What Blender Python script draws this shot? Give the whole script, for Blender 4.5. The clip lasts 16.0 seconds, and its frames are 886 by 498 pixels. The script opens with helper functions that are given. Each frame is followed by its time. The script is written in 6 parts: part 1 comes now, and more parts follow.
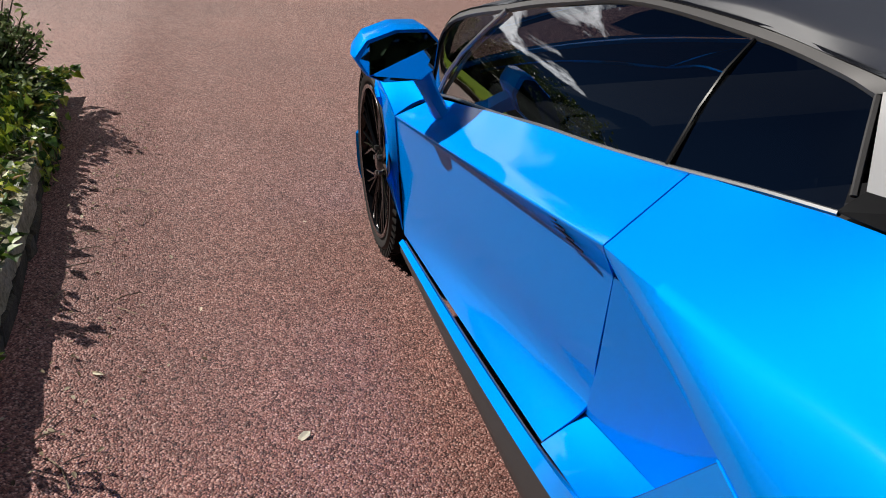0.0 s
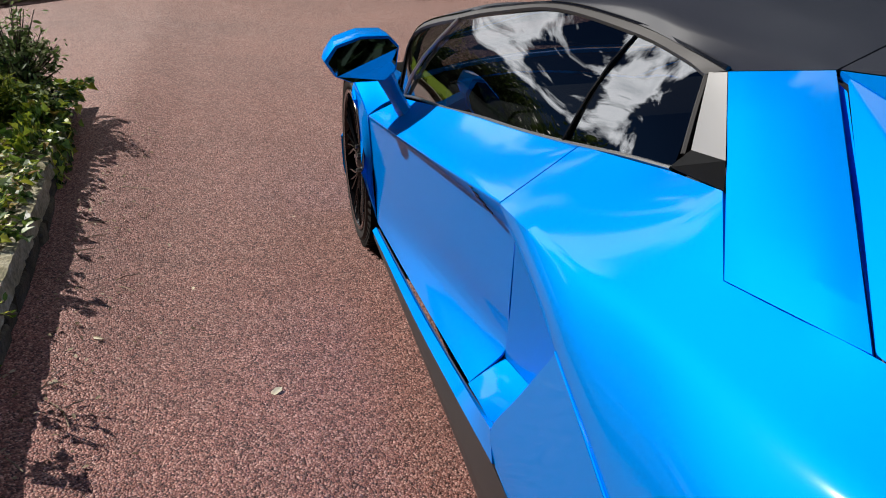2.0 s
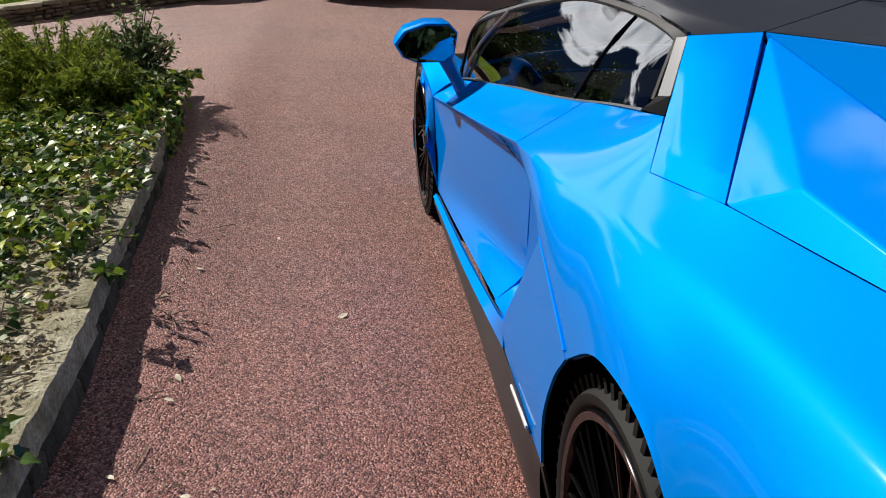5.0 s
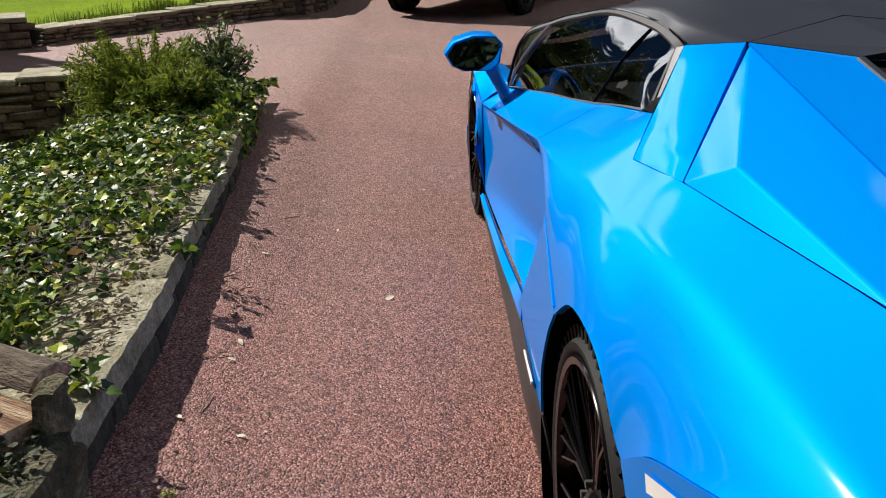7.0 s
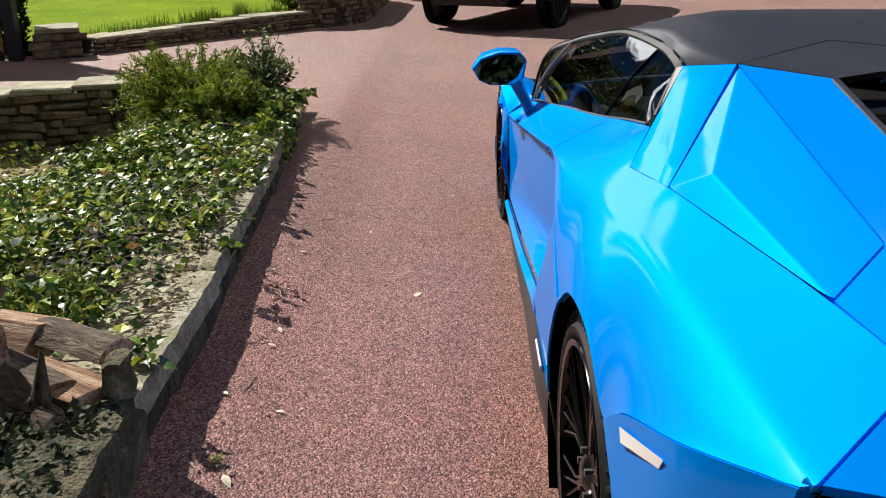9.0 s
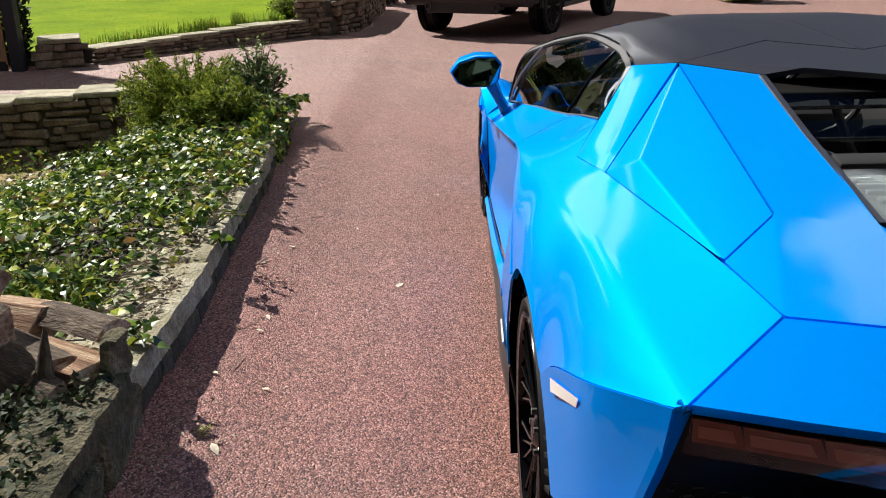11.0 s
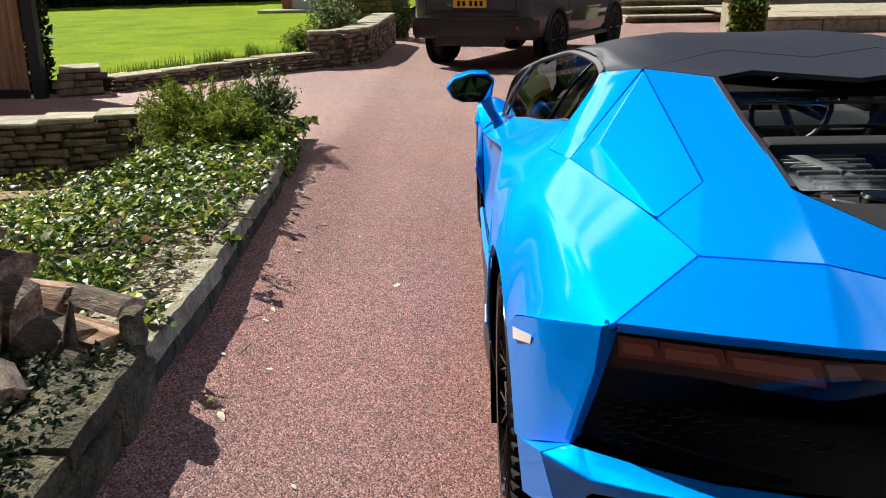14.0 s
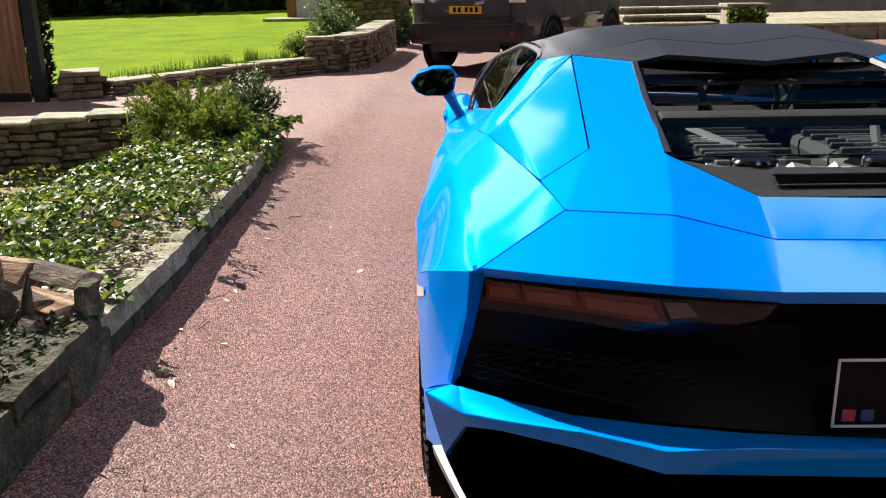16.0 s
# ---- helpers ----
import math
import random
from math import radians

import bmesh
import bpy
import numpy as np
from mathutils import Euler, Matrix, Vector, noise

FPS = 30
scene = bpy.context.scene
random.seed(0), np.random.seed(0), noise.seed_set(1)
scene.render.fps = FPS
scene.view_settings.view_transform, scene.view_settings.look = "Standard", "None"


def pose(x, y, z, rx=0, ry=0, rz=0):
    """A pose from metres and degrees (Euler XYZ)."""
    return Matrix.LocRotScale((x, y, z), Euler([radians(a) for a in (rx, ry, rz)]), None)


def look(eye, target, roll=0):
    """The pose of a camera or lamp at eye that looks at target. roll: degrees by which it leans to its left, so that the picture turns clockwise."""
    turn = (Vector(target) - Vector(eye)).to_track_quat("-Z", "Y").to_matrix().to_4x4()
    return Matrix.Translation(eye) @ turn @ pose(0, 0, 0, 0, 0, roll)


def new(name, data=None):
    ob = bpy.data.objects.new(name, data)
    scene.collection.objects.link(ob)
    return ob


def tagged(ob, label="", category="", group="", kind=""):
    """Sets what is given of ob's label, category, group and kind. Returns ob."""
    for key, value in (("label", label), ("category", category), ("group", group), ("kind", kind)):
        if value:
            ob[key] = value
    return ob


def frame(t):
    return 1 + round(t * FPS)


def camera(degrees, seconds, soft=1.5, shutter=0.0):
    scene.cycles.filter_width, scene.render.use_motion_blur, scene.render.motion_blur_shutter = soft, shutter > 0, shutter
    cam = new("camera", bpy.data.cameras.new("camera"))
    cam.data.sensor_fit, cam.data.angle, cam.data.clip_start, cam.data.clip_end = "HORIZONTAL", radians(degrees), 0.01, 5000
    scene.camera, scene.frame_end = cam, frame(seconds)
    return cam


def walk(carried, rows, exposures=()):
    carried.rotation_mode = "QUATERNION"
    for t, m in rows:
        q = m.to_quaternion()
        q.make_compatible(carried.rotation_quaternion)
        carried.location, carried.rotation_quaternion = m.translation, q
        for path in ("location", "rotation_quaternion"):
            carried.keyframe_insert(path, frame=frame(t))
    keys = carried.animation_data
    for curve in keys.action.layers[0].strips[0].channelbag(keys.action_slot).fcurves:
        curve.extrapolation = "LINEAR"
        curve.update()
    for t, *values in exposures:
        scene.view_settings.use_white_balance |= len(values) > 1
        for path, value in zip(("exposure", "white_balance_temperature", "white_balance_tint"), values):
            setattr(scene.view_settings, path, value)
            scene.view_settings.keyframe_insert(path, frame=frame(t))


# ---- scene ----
cam = camera(53.0, 16.0, soft=1.0)
PATH = [
    (0, (-1.484, -0.213, 1.382), (-1.029, 1.547, 0.547), 0.0),
    (0.5, (-1.478, -0.308, 1.382), (-1.03, 1.461, 0.563), 0.0),
    (1, (-1.458, -0.39, 1.389), (-1.017, 1.385, 0.579), -0.1),
    (1.5, (-1.424, -0.477, 1.391), (-0.995, 1.307, 0.594), -0.3),
    (2, (-1.393, -0.569, 1.395), (-0.975, 1.22, 0.605), -0.5),
    (2.5, (-1.372, -0.663, 1.39), (-0.969, 1.132, 0.606), -0.5),
    (3, (-1.371, -0.752, 1.387), (-0.984, 1.048, 0.605), -0.4),
    (3.5, (-1.373, -0.841, 1.38), (-1.022, 0.97, 0.607), -0.4),
    (4, (-1.377, -0.923, 1.377), (-1.074, 0.899, 0.612), -0.5),
    (6.5, (-1.31, -1.336, 1.386), (-1.183, 0.522, 0.658), -0.6),
    (7, (-1.282, -1.409, 1.401), (-1.21, 0.456, 0.684), -0.7),
    (7.5, (-1.274, -1.477, 1.426), (-1.24, 0.392, 0.716), -0.5),
    (8, (-1.267, -1.535, 1.45), (-1.258, 0.334, 0.738), -0.7),
    (8.5, (-1.263, -1.599, 1.456), (-1.266, 0.273, 0.752), -0.5),
    (11, (-1.159, -1.877, 1.472), (-1.169, 0.003, 0.792), -1.1),
    (11.5, (-1.125, -1.939, 1.466), (-1.137, -0.053, 0.799), -1.1),
    (12, (-1.105, -2.0, 1.452), (-1.122, -0.108, 0.804), -1.0),
    (12.5, (-1.103, -2.054, 1.443), (-1.123, -0.157, 0.811), -1.0),
    (13, (-1.106, -2.091, 1.44), (-1.13, -0.191, 0.817), -1.0),
    (13.5, (-1.102, -2.127, 1.427), (-1.132, -0.223, 0.816), -1.0),
    (14, (-1.087, -2.165, 1.412), (-1.121, -0.258, 0.81), -1.0),
    (14.5, (-1.053, -2.208, 1.398), (-1.091, -0.299, 0.804), -1.1),
    (15, (-0.997, -2.252, 1.384), (-1.04, -0.341, 0.795), -1.2),
    (15.5, (-0.924, -2.293, 1.37), (-0.976, -0.382, 0.784), -1.2),
    (16, (-0.851, -2.332, 1.351), (-0.911, -0.419, 0.771), -1.1),
]
walk(cam, [(t, look(eye, target, roll)) for t, eye, target, roll in PATH],
     exposures=[(0, 0.16), (3.5, 0.14), (7, 0.36), (8.7, 0.54), (11, 0.70), (14, 0.80), (15, 0.92), (16, 1.02)])

# ---- light ----
SUN_DIR = Vector((-0.215, 0.213, 0.268)).normalized()
CLOUD_SEED, CLOUD = 8.22, 33.0
world = bpy.data.worlds.new("sky")
scene.world = world
world.use_nodes = True
wn, wl = world.node_tree.nodes, world.node_tree.links
wn.clear()
sky = wn.new("ShaderNodeTexSky")
sky.sky_type = "NISHITA"
sky.sun_disc = False
sky.sun_elevation = math.asin(SUN_DIR.z)
sky.sun_rotation = math.atan2(SUN_DIR.x, SUN_DIR.y)
sky.air_density, sky.dust_density, sky.ozone_density = 1.0, 0.15, 2.0
tc = wn.new("ShaderNodeTexCoord")
# cumulus seen in perspective: the sky's directions laid out on a level sheet
parts_ = wn.new("ShaderNodeSeparateXYZ")
wl.new(tc.outputs["Generated"], parts_.inputs["Vector"])
rise = wn.new("ShaderNodeMath")
rise.operation = "MAXIMUM"
rise.inputs[1].default_value = 0.0
lift = wn.new("ShaderNodeMath")
lift.operation = "ADD"
lift.inputs[1].default_value = 0.30
wl.new(parts_.outputs["Z"], rise.inputs[0])
wl.new(rise.outputs[0], lift.inputs[0])
flat = []
for axis in "XY":
    q = wn.new("ShaderNodeMath")
    q.operation = "DIVIDE"
    wl.new(parts_.outputs[axis], q.inputs[0])
    wl.new(lift.outputs[0], q.inputs[1])
    flat.append(q)
plane = wn.new("ShaderNodeCombineXYZ")
plane.inputs["Z"].default_value = CLOUD_SEED
wl.new(flat[0].outputs[0], plane.inputs["X"])
wl.new(flat[1].outputs[0], plane.inputs["Y"])
cl = wn.new("ShaderNodeTexNoise")
cl.inputs["Scale"].default_value = 1.5
cl.inputs["Detail"].default_value = 10.0
cl.inputs["Roughness"].default_value = 0.60
wl.new(plane.outputs["Vector"], cl.inputs["Vector"])
ramp = wn.new("ShaderNodeValToRGB")
ramp.color_ramp.elements[0].position = 0.575
ramp.color_ramp.elements[1].position = 0.615
wl.new(cl.outputs["Fac"], ramp.inputs["Fac"])
# thick cloud is greyer in its middle than at its sunlit rim
body_ = wn.new("ShaderNodeValToRGB")
body_.color_ramp.elements[0].position, body_.color_ramp.elements[0].color = 0.63, (CLOUD, CLOUD * 1.03, CLOUD * 1.08, 1)
body_.color_ramp.elements[1].position, body_.color_ramp.elements[1].color = 0.74, (CLOUD * 0.45, CLOUD * 0.48, CLOUD * 0.54, 1)
wl.new(cl.outputs["Fac"], body_.inputs["Fac"])
deep = wn.new("ShaderNodeMix")
deep.data_type, deep.blend_type = "RGBA", "MULTIPLY"
deep.inputs["Factor"].default_value = 1.0
deep.inputs["B"].default_value = (0.048, 0.08, 0.135, 1)
wl.new(sky.outputs["Color"], deep.inputs["A"])
mix = wn.new("ShaderNodeMix")
mix.data_type = "RGBA"
wl.new(ramp.outputs["Color"], mix.inputs["Factor"])
wl.new(deep.outputs["Result"], mix.inputs["A"])
wl.new(body_.outputs["Color"], mix.inputs["B"])
bg = wn.new("ShaderNodeBackground")
bg.inputs["Strength"].default_value = 0.046
out = wn.new("ShaderNodeOutputWorld")
wl.new(mix.outputs["Result"], bg.inputs["Color"])
wl.new(bg.outputs["Background"], out.inputs["Surface"])

sun_data = bpy.data.lights.new("sun", "SUN")
sun_data.energy, sun_data.angle, sun_data.color = 5.0, radians(0.53), (1.0, 0.95, 0.87)
sun = new("sun", sun_data)
sun.matrix_world = look(SUN_DIR * 30, (0, 0, 0))


# ---- materials ----
def material(name, color, rough=0.5, metal=0.0, coat=0.0, coat_rough=0.03, spec=0.5):
    m = bpy.data.materials.new(name)
    m.use_nodes = True
    b = m.node_tree.nodes["Principled BSDF"]
    b.inputs["Base Color"].default_value = (*color, 1)
    b.inputs["Roughness"].default_value = rough
    b.inputs["Metallic"].default_value = metal
    b.inputs["Coat Weight"].default_value = coat
    b.inputs["Coat Roughness"].default_value = coat_rough
    b.inputs["Specular IOR Level"].default_value = spec
    return m


def nodes_of(m):
    return m.node_tree.nodes, m.node_tree.links, m.node_tree.nodes["Principled BSDF"]


def noise_node(m, scale, detail=6.0, rough=0.6, kind="Object", stretch=(1, 1, 1)):
    n, l, b = nodes_of(m)
    c = n.new("ShaderNodeTexCoord")
    mp_ = n.new("ShaderNodeMapping")
    mp_.inputs["Scale"].default_value = stretch
    t = n.new("ShaderNodeTexNoise")
    t.inputs["Scale"].default_value = scale
    t.inputs["Detail"].default_value = detail
    t.inputs["Roughness"].default_value = rough
    l.new(c.outputs[kind], mp_.inputs["Vector"])
    l.new(mp_.outputs["Vector"], t.inputs["Vector"])
    return t


def ramp_node(m, fac, stops):
    n, l, b = nodes_of(m)
    r = n.new("ShaderNodeValToRGB")
    e = r.color_ramp.elements
    while len(e) < len(stops):
        e.new(0.5)
    for q, (p, c) in zip(e, stops):
        q.position, q.color = p, (*c, 1)
    l.new(fac, r.inputs["Fac"])
    return r.outputs["Color"]


def mixed(m, fac, a, b_, mode="MIX"):
    n, l, b = nodes_of(m)
    x = n.new("ShaderNodeMix")
    x.data_type, x.blend_type = "RGBA", mode
    for sock, v in ((x.inputs["Factor"], fac), (x.inputs["A"], a), (x.inputs["B"], b_)):
        if isinstance(v, (int, float)):
            sock.default_value = v
        elif isinstance(v, tuple):
            sock.default_value = (*v, 1)
        else:
            l.new(v, sock)
    return x.outputs["Result"]


def bumped(m, height, strength=0.3, dist=0.01):
    n, l, b = nodes_of(m)
    x = n.new("ShaderNodeBump")
    x.inputs["Strength"].default_value = strength
    x.inputs["Distance"].default_value = dist
    l.new(height, x.inputs["Height"])
    l.new(x.outputs["Normal"], b.inputs["Normal"])


def speckled(name, stops, scale, rough=0.8, bump=0.3, dist=0.01, fine=60.0, kind="Object", stretch=(1, 1, 1), per="none", per_amt=0.35):
    """A rough natural surface: colours over a coarse noise, a fine grain over it and relief."""
    m = material(name, stops[0][1], rough)
    n, l, b = nodes_of(m)
    t = noise_node(m, scale, kind=kind, stretch=stretch)
    f = noise_node(m, fine, 4.0, kind=kind, stretch=stretch)
    col = ramp_node(m, t.outputs["Fac"], stops)
    grain = ramp_node(m, f.outputs["Fac"], [(0.3, (0.62, 0.62, 0.62)), (0.7, (1.25, 1.25, 1.25))])
    col = mixed(m, 1.0, col, grain, "MULTIPLY")
    if per != "none":
        if per == "object":
            o = n.new("ShaderNodeObjectInfo").outputs["Random"]
        else:
            o = n.new("ShaderNodeNewGeometry").outputs["Random Per Island"]
        v = ramp_node(m, o, [(0.0, (1 - per_amt, 1 - per_amt, 1 - per_amt * 1.1)), (1.0, (1 + per_amt, 1 + per_amt * 0.9, 1 + per_amt * 0.8))])
        col = mixed(m, 1.0, col, v, "MULTIPLY")
    l.new(col, b.inputs["Base Color"])
    h = n.new("ShaderNodeMath")
    h.operation = "ADD"
    l.new(t.outputs["Fac"], h.inputs[0])
    l.new(f.outputs["Fac"], h.inputs[1])
    bumped(m, h.outputs[0], bump, dist)
    return m


def paint(name, color, metal, rough, coat=1.0, coat_rough=(0.02, 0.05)):
    """Metallic paint: coloured flakes under a clear coat, with faint dust."""
    m = material(name, color, rough, metal, coat, coat_rough[0], 0.0)
    n, l, b = nodes_of(m)
    b.inputs["Specular Tint"].default_value = (*[min(1, 0.06 + c * 1.1) for c in color], 1)
    f = noise_node(m, 1400.0, 2.0)
    col = ramp_node(m, f.outputs["Fac"], [(0.35, tuple(c * 0.86 for c in color)), (0.65, tuple(min(1, c * 1.14) for c in color))])
    l.new(col, b.inputs["Base Color"])
    d = noise_node(m, 3.0, 8.0)
    r = n.new("ShaderNodeMapRange")
    r.inputs["To Min"].default_value, r.inputs["To Max"].default_value = coat_rough
    l.new(d.outputs["Fac"], r.inputs["Value"])
    l.new(r.outputs["Result"], b.inputs["Coat Roughness"])
    return m


BLUE = paint("blue_metallic_paint", (0.0, 0.265, 0.88), 0.5, 0.64, 0.52, (0.05, 0.075))
SATIN = material("satin_black_roof", (0.012, 0.015, 0.028), 0.40, 0.0, 0.0, 0.35, 0.9)
bumped(SATIN, noise_node(SATIN, 1500.0, 2.0).outputs["Fac"], 0.08, 0.001)
GLOSSBLACK = material("gloss_black", (0.006, 0.006, 0.007), 0.12, 0.0, 0.6, 0.05)
PLASTIC = material("black_plastic", (0.018, 0.018, 0.019), 0.48)
bumped(PLASTIC, noise_node(PLASTIC, 900.0, 2.0).outputs["Fac"], 0.1, 0.001)
SKIRT = material("grey_black_skirt", (0.022, 0.023, 0.025), 0.42)
bumped(SKIRT, noise_node(SKIRT, 600.0, 2.0).outputs["Fac"], 0.08, 0.001)
LINER = material("dark_body_cavity", (0.0, 0.008, 0.05), 0.6)
DARK = material("dark_cavity", (0.004, 0.004, 0.004), 0.8, spec=0.1)
CHROME = material("brushed_trim", (0.42, 0.42, 0.43), 0.34, 1.0)
BRIGHTTRIM = material("bright_brushed_trim", (0.36, 0.36, 0.37), 0.6, 0.4)
HONEYCOMB = material("black_mesh", (0.008, 0.008, 0.009), 0.5, spec=0.3)
RAILTRIM = material("brushed_grey_rail", (0.085, 0.083, 0.085), 0.5, 0.5)
SILVER = material("silver_fin", (0.20, 0.205, 0.21), 0.5, 0.3)
RUBBER = material("tyre_rubber", (0.012, 0.012, 0.012), 0.72, spec=0.3)
bumped(RUBBER, noise_node(RUBBER, 250.0, 3.0).outputs["Fac"], 0.15, 0.001)
RIM = material("gloss_black_rim", (0.004, 0.004, 0.005), 0.18, 0.0, 0.2, 0.05, 0.25)
STEEL = material("brake_steel", (0.28, 0.28, 0.28), 0.35, 0.9)
MIRROR = material("blue_tinted_mirror_glass", (0.38, 0.48, 0.62), 0.02, 1.0)
INTERIOR = material("dark_leather", (0.012, 0.012, 0.014), 0.55)
bumped(INTERIOR, noise_node(INTERIOR, 300.0, 3.0).outputs["Fac"], 0.15, 0.002)
REFLECTOR = material("white_reflector", (0.85, 0.83, 0.8), 0.25, 0.0, 0.6, 0.1)
PLATE_BLACK = material("black_plate", (0.004, 0.004, 0.005), 0.5, spec=0.15)
PLATE_YELLOW = material("yellow_plate", (0.75, 0.45, 0.02), 0.4)
WHITE = material("white_print", (0.8, 0.8, 0.8), 0.4)
ALLOY = material("pale_cast_alloy", (0.26, 0.26, 0.255), 0.5, 0.6)
CASTING = material("dull_engine_casting", (0.07, 0.07, 0.07), 0.55, 0.3)
VOID = material("black_void", (0.002, 0.002, 0.002), 0.9, spec=0.0)
ENGINE = material("engine_metal", (0.3, 0.3, 0.31), 0.4, 0.8)
SUVPAINT = paint("graphite_paint", (0.10, 0.096, 0.105), 0.3, 0.4)
RED = material("red_lens", (0.35, 0.01, 0.012), 0.15, 0.0, 0.5)


def glass(name, tint, alpha_rough=0.0, ior=1.6, slab=False):
    """Tinted glass; a slab has two faces, so its gloss follows the angle alike from both sides."""
    m = bpy.data.materials.new(name)
    m.use_nodes = True
    n, l = m.node_tree.nodes, m.node_tree.links
    n.clear()
    o = n.new("ShaderNodeOutputMaterial")
    t = n.new("ShaderNodeBsdfTransparent")
    t.inputs["Color"].default_value = (*tint, 1)
    g = n.new("ShaderNodeBsdfGlossy")
    g.inputs["Roughness"].default_value = alpha_rough
    f = n.new("ShaderNodeFresnel")
    f.inputs["IOR"].default_value = ior
    x = n.new("ShaderNodeMixShader")
    if slab:
        w = n.new("ShaderNodeLayerWeight")
        w.inputs["Blend"].default_value = 0.5
        p = n.new("ShaderNodeMath")
        p.operation = "POWER"
        p.inputs[1].default_value = 4.0
        k = n.new("ShaderNodeMath")
        k.operation = "MULTIPLY_ADD"
        k.inputs[1].default_value, k.inputs[2].default_value = 0.5, 0.03
        l.new(w.outputs["Facing"], p.inputs[0])
        l.new(p.outputs[0], k.inputs[0])
        l.new(k.outputs[0], x.inputs["Fac"])
    else:
        l.new(f.outputs["Fac"], x.inputs["Fac"])
    l.new(t.outputs["BSDF"], x.inputs[1])
    l.new(g.outputs["BSDF"], x.inputs[2])
    l.new(x.outputs["Shader"], o.inputs["Surface"])
    return m


GLASS = glass("tinted_window_glass", (0.22, 0.25, 0.26), 0.0, 4.2)
LOUVRE = glass("smoked_louvre_glass", (0.82, 0.88, 0.86), 0.0, 1.5, True)
LAMPGLASS = glass("smoked_lamp_glass", (0.78, 0.62, 0.60), 0.0, 1.36)
LAMPBROWN = material("lamp_block_brown", (0.16, 0.035, 0.018), 0.4)
LAMPEDGE = material("lamp_block_rim", (0.34, 0.13, 0.08), 0.35)
TAILBLACK = material("tail_black", (0.0025, 0.0025, 0.003), 0.45, 0.0, 0.0, 0.1, 0.10)

# red-brown bonded aggregate
TARMAC = material("red_brown_tarmac", (0.2, 0.1, 0.09), 0.62)
tn, tl, tb = nodes_of(TARMAC)
vor = tn.new("ShaderNodeTexVoronoi")
vor.inputs["Scale"].default_value = 175.0
vor.inputs["Randomness"].default_value = 1.0
tco = tn.new("ShaderNodeTexCoord")
tl.new(tco.outputs["Object"], vor.inputs["Vector"])
stone_col = ramp_node(TARMAC, vor.outputs["Color"], [(0.2, (0.066, 0.019, 0.015)), (0.42, (0.228, 0.081, 0.062)), (0.64, (0.362, 0.153, 0.121)), (0.9, (0.54, 0.305, 0.25))])
edge_col = ramp_node(TARMAC, vor.outputs["Distance"], [(0.25, (1.06, 1.06, 1.06)), (0.72, (0.58, 0.54, 0.54))])
tcol = mixed(TARMAC, 1.0, stone_col, edge_col, "MULTIPLY")
big = noise_node(TARMAC, 0.55, 6.0, 0.65)
patch_col = ramp_node(TARMAC, big.outputs["Fac"], [(0.3, (0.84, 0.84, 0.86)), (0.7, (1.16, 1.10, 1.08))])
tcol = mixed(TARMAC, 1.0, tcol, patch_col, "MULTIPLY")
mid_ = noise_node(TARMAC, 9.0, 5.0, 0.6)
mid_col = ramp_node(TARMAC, mid_.outputs["Fac"], [(0.3, (0.88, 0.88, 0.88)), (0.7, (1.12, 1.12, 1.12))])
tcol = mixed(TARMAC, 1.0, tcol, mid_col, "MULTIPLY")
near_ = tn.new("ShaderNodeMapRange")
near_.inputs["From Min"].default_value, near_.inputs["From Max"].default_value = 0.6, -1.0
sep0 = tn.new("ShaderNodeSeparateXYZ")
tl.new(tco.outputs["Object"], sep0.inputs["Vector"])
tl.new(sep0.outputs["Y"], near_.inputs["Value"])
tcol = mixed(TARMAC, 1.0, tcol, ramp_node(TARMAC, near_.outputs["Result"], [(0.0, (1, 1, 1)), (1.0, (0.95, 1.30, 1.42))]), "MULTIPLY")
grit = noise_node(TARMAC, 120.0, 4.0, 0.75)
grit_col = ramp_node(TARMAC, grit.outputs["Fac"], [(0.32, (0.64, 0.62, 0.62)), (0.68, (1.32, 1.32, 1.32))])
tcol = mixed(TARMAC, 1.0, tcol, grit_col, "MULTIPLY")
# paler, greyer far end: the drive's low-angle sheen is put into the colour
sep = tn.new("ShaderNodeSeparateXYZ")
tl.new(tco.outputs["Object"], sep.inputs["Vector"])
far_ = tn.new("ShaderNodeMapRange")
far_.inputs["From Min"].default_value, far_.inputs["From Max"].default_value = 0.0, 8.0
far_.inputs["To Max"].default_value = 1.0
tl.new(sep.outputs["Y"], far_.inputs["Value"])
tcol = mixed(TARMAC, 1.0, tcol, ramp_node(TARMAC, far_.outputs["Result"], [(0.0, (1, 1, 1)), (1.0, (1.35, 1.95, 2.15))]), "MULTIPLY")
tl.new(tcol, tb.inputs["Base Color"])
inv = tn.new("ShaderNodeMath")
inv.operation = "SUBTRACT"
inv.inputs[0].default_value = 1.0
tl.new(vor.outputs["Distance"], inv.inputs[1])
bumped(TARMAC, inv.outputs[0], 0.8, 0.005)

MOSSSTONE = speckled("mossy_wall_stone", [(0.3, (0.035, 0.034, 0.014)), (0.5, (0.105, 0.095, 0.05)), (0.7, (0.26, 0.22, 0.14))], 9.0, 0.92, 1.0, 0.03, 60.0, per="object", per_amt=0.25)
SANDSTONE = speckled("weathered_sandstone", [(0.3, (0.20, 0.17, 0.125)), (0.5, (0.33, 0.29, 0.21)), (0.7, (0.44, 0.40, 0.31))], 9.0, 0.85, 0.6, 0.012, 120.0)
COPING = speckled("lichened_coping_stone", [(0.3, (0.22, 0.20, 0.12)), (0.5, (0.36, 0.33, 0.23)), (0.72, (0.50, 0.46, 0.36))], 7.0, 0.85, 0.6, 0.012, 90.0, per="object", per_amt=0.12)
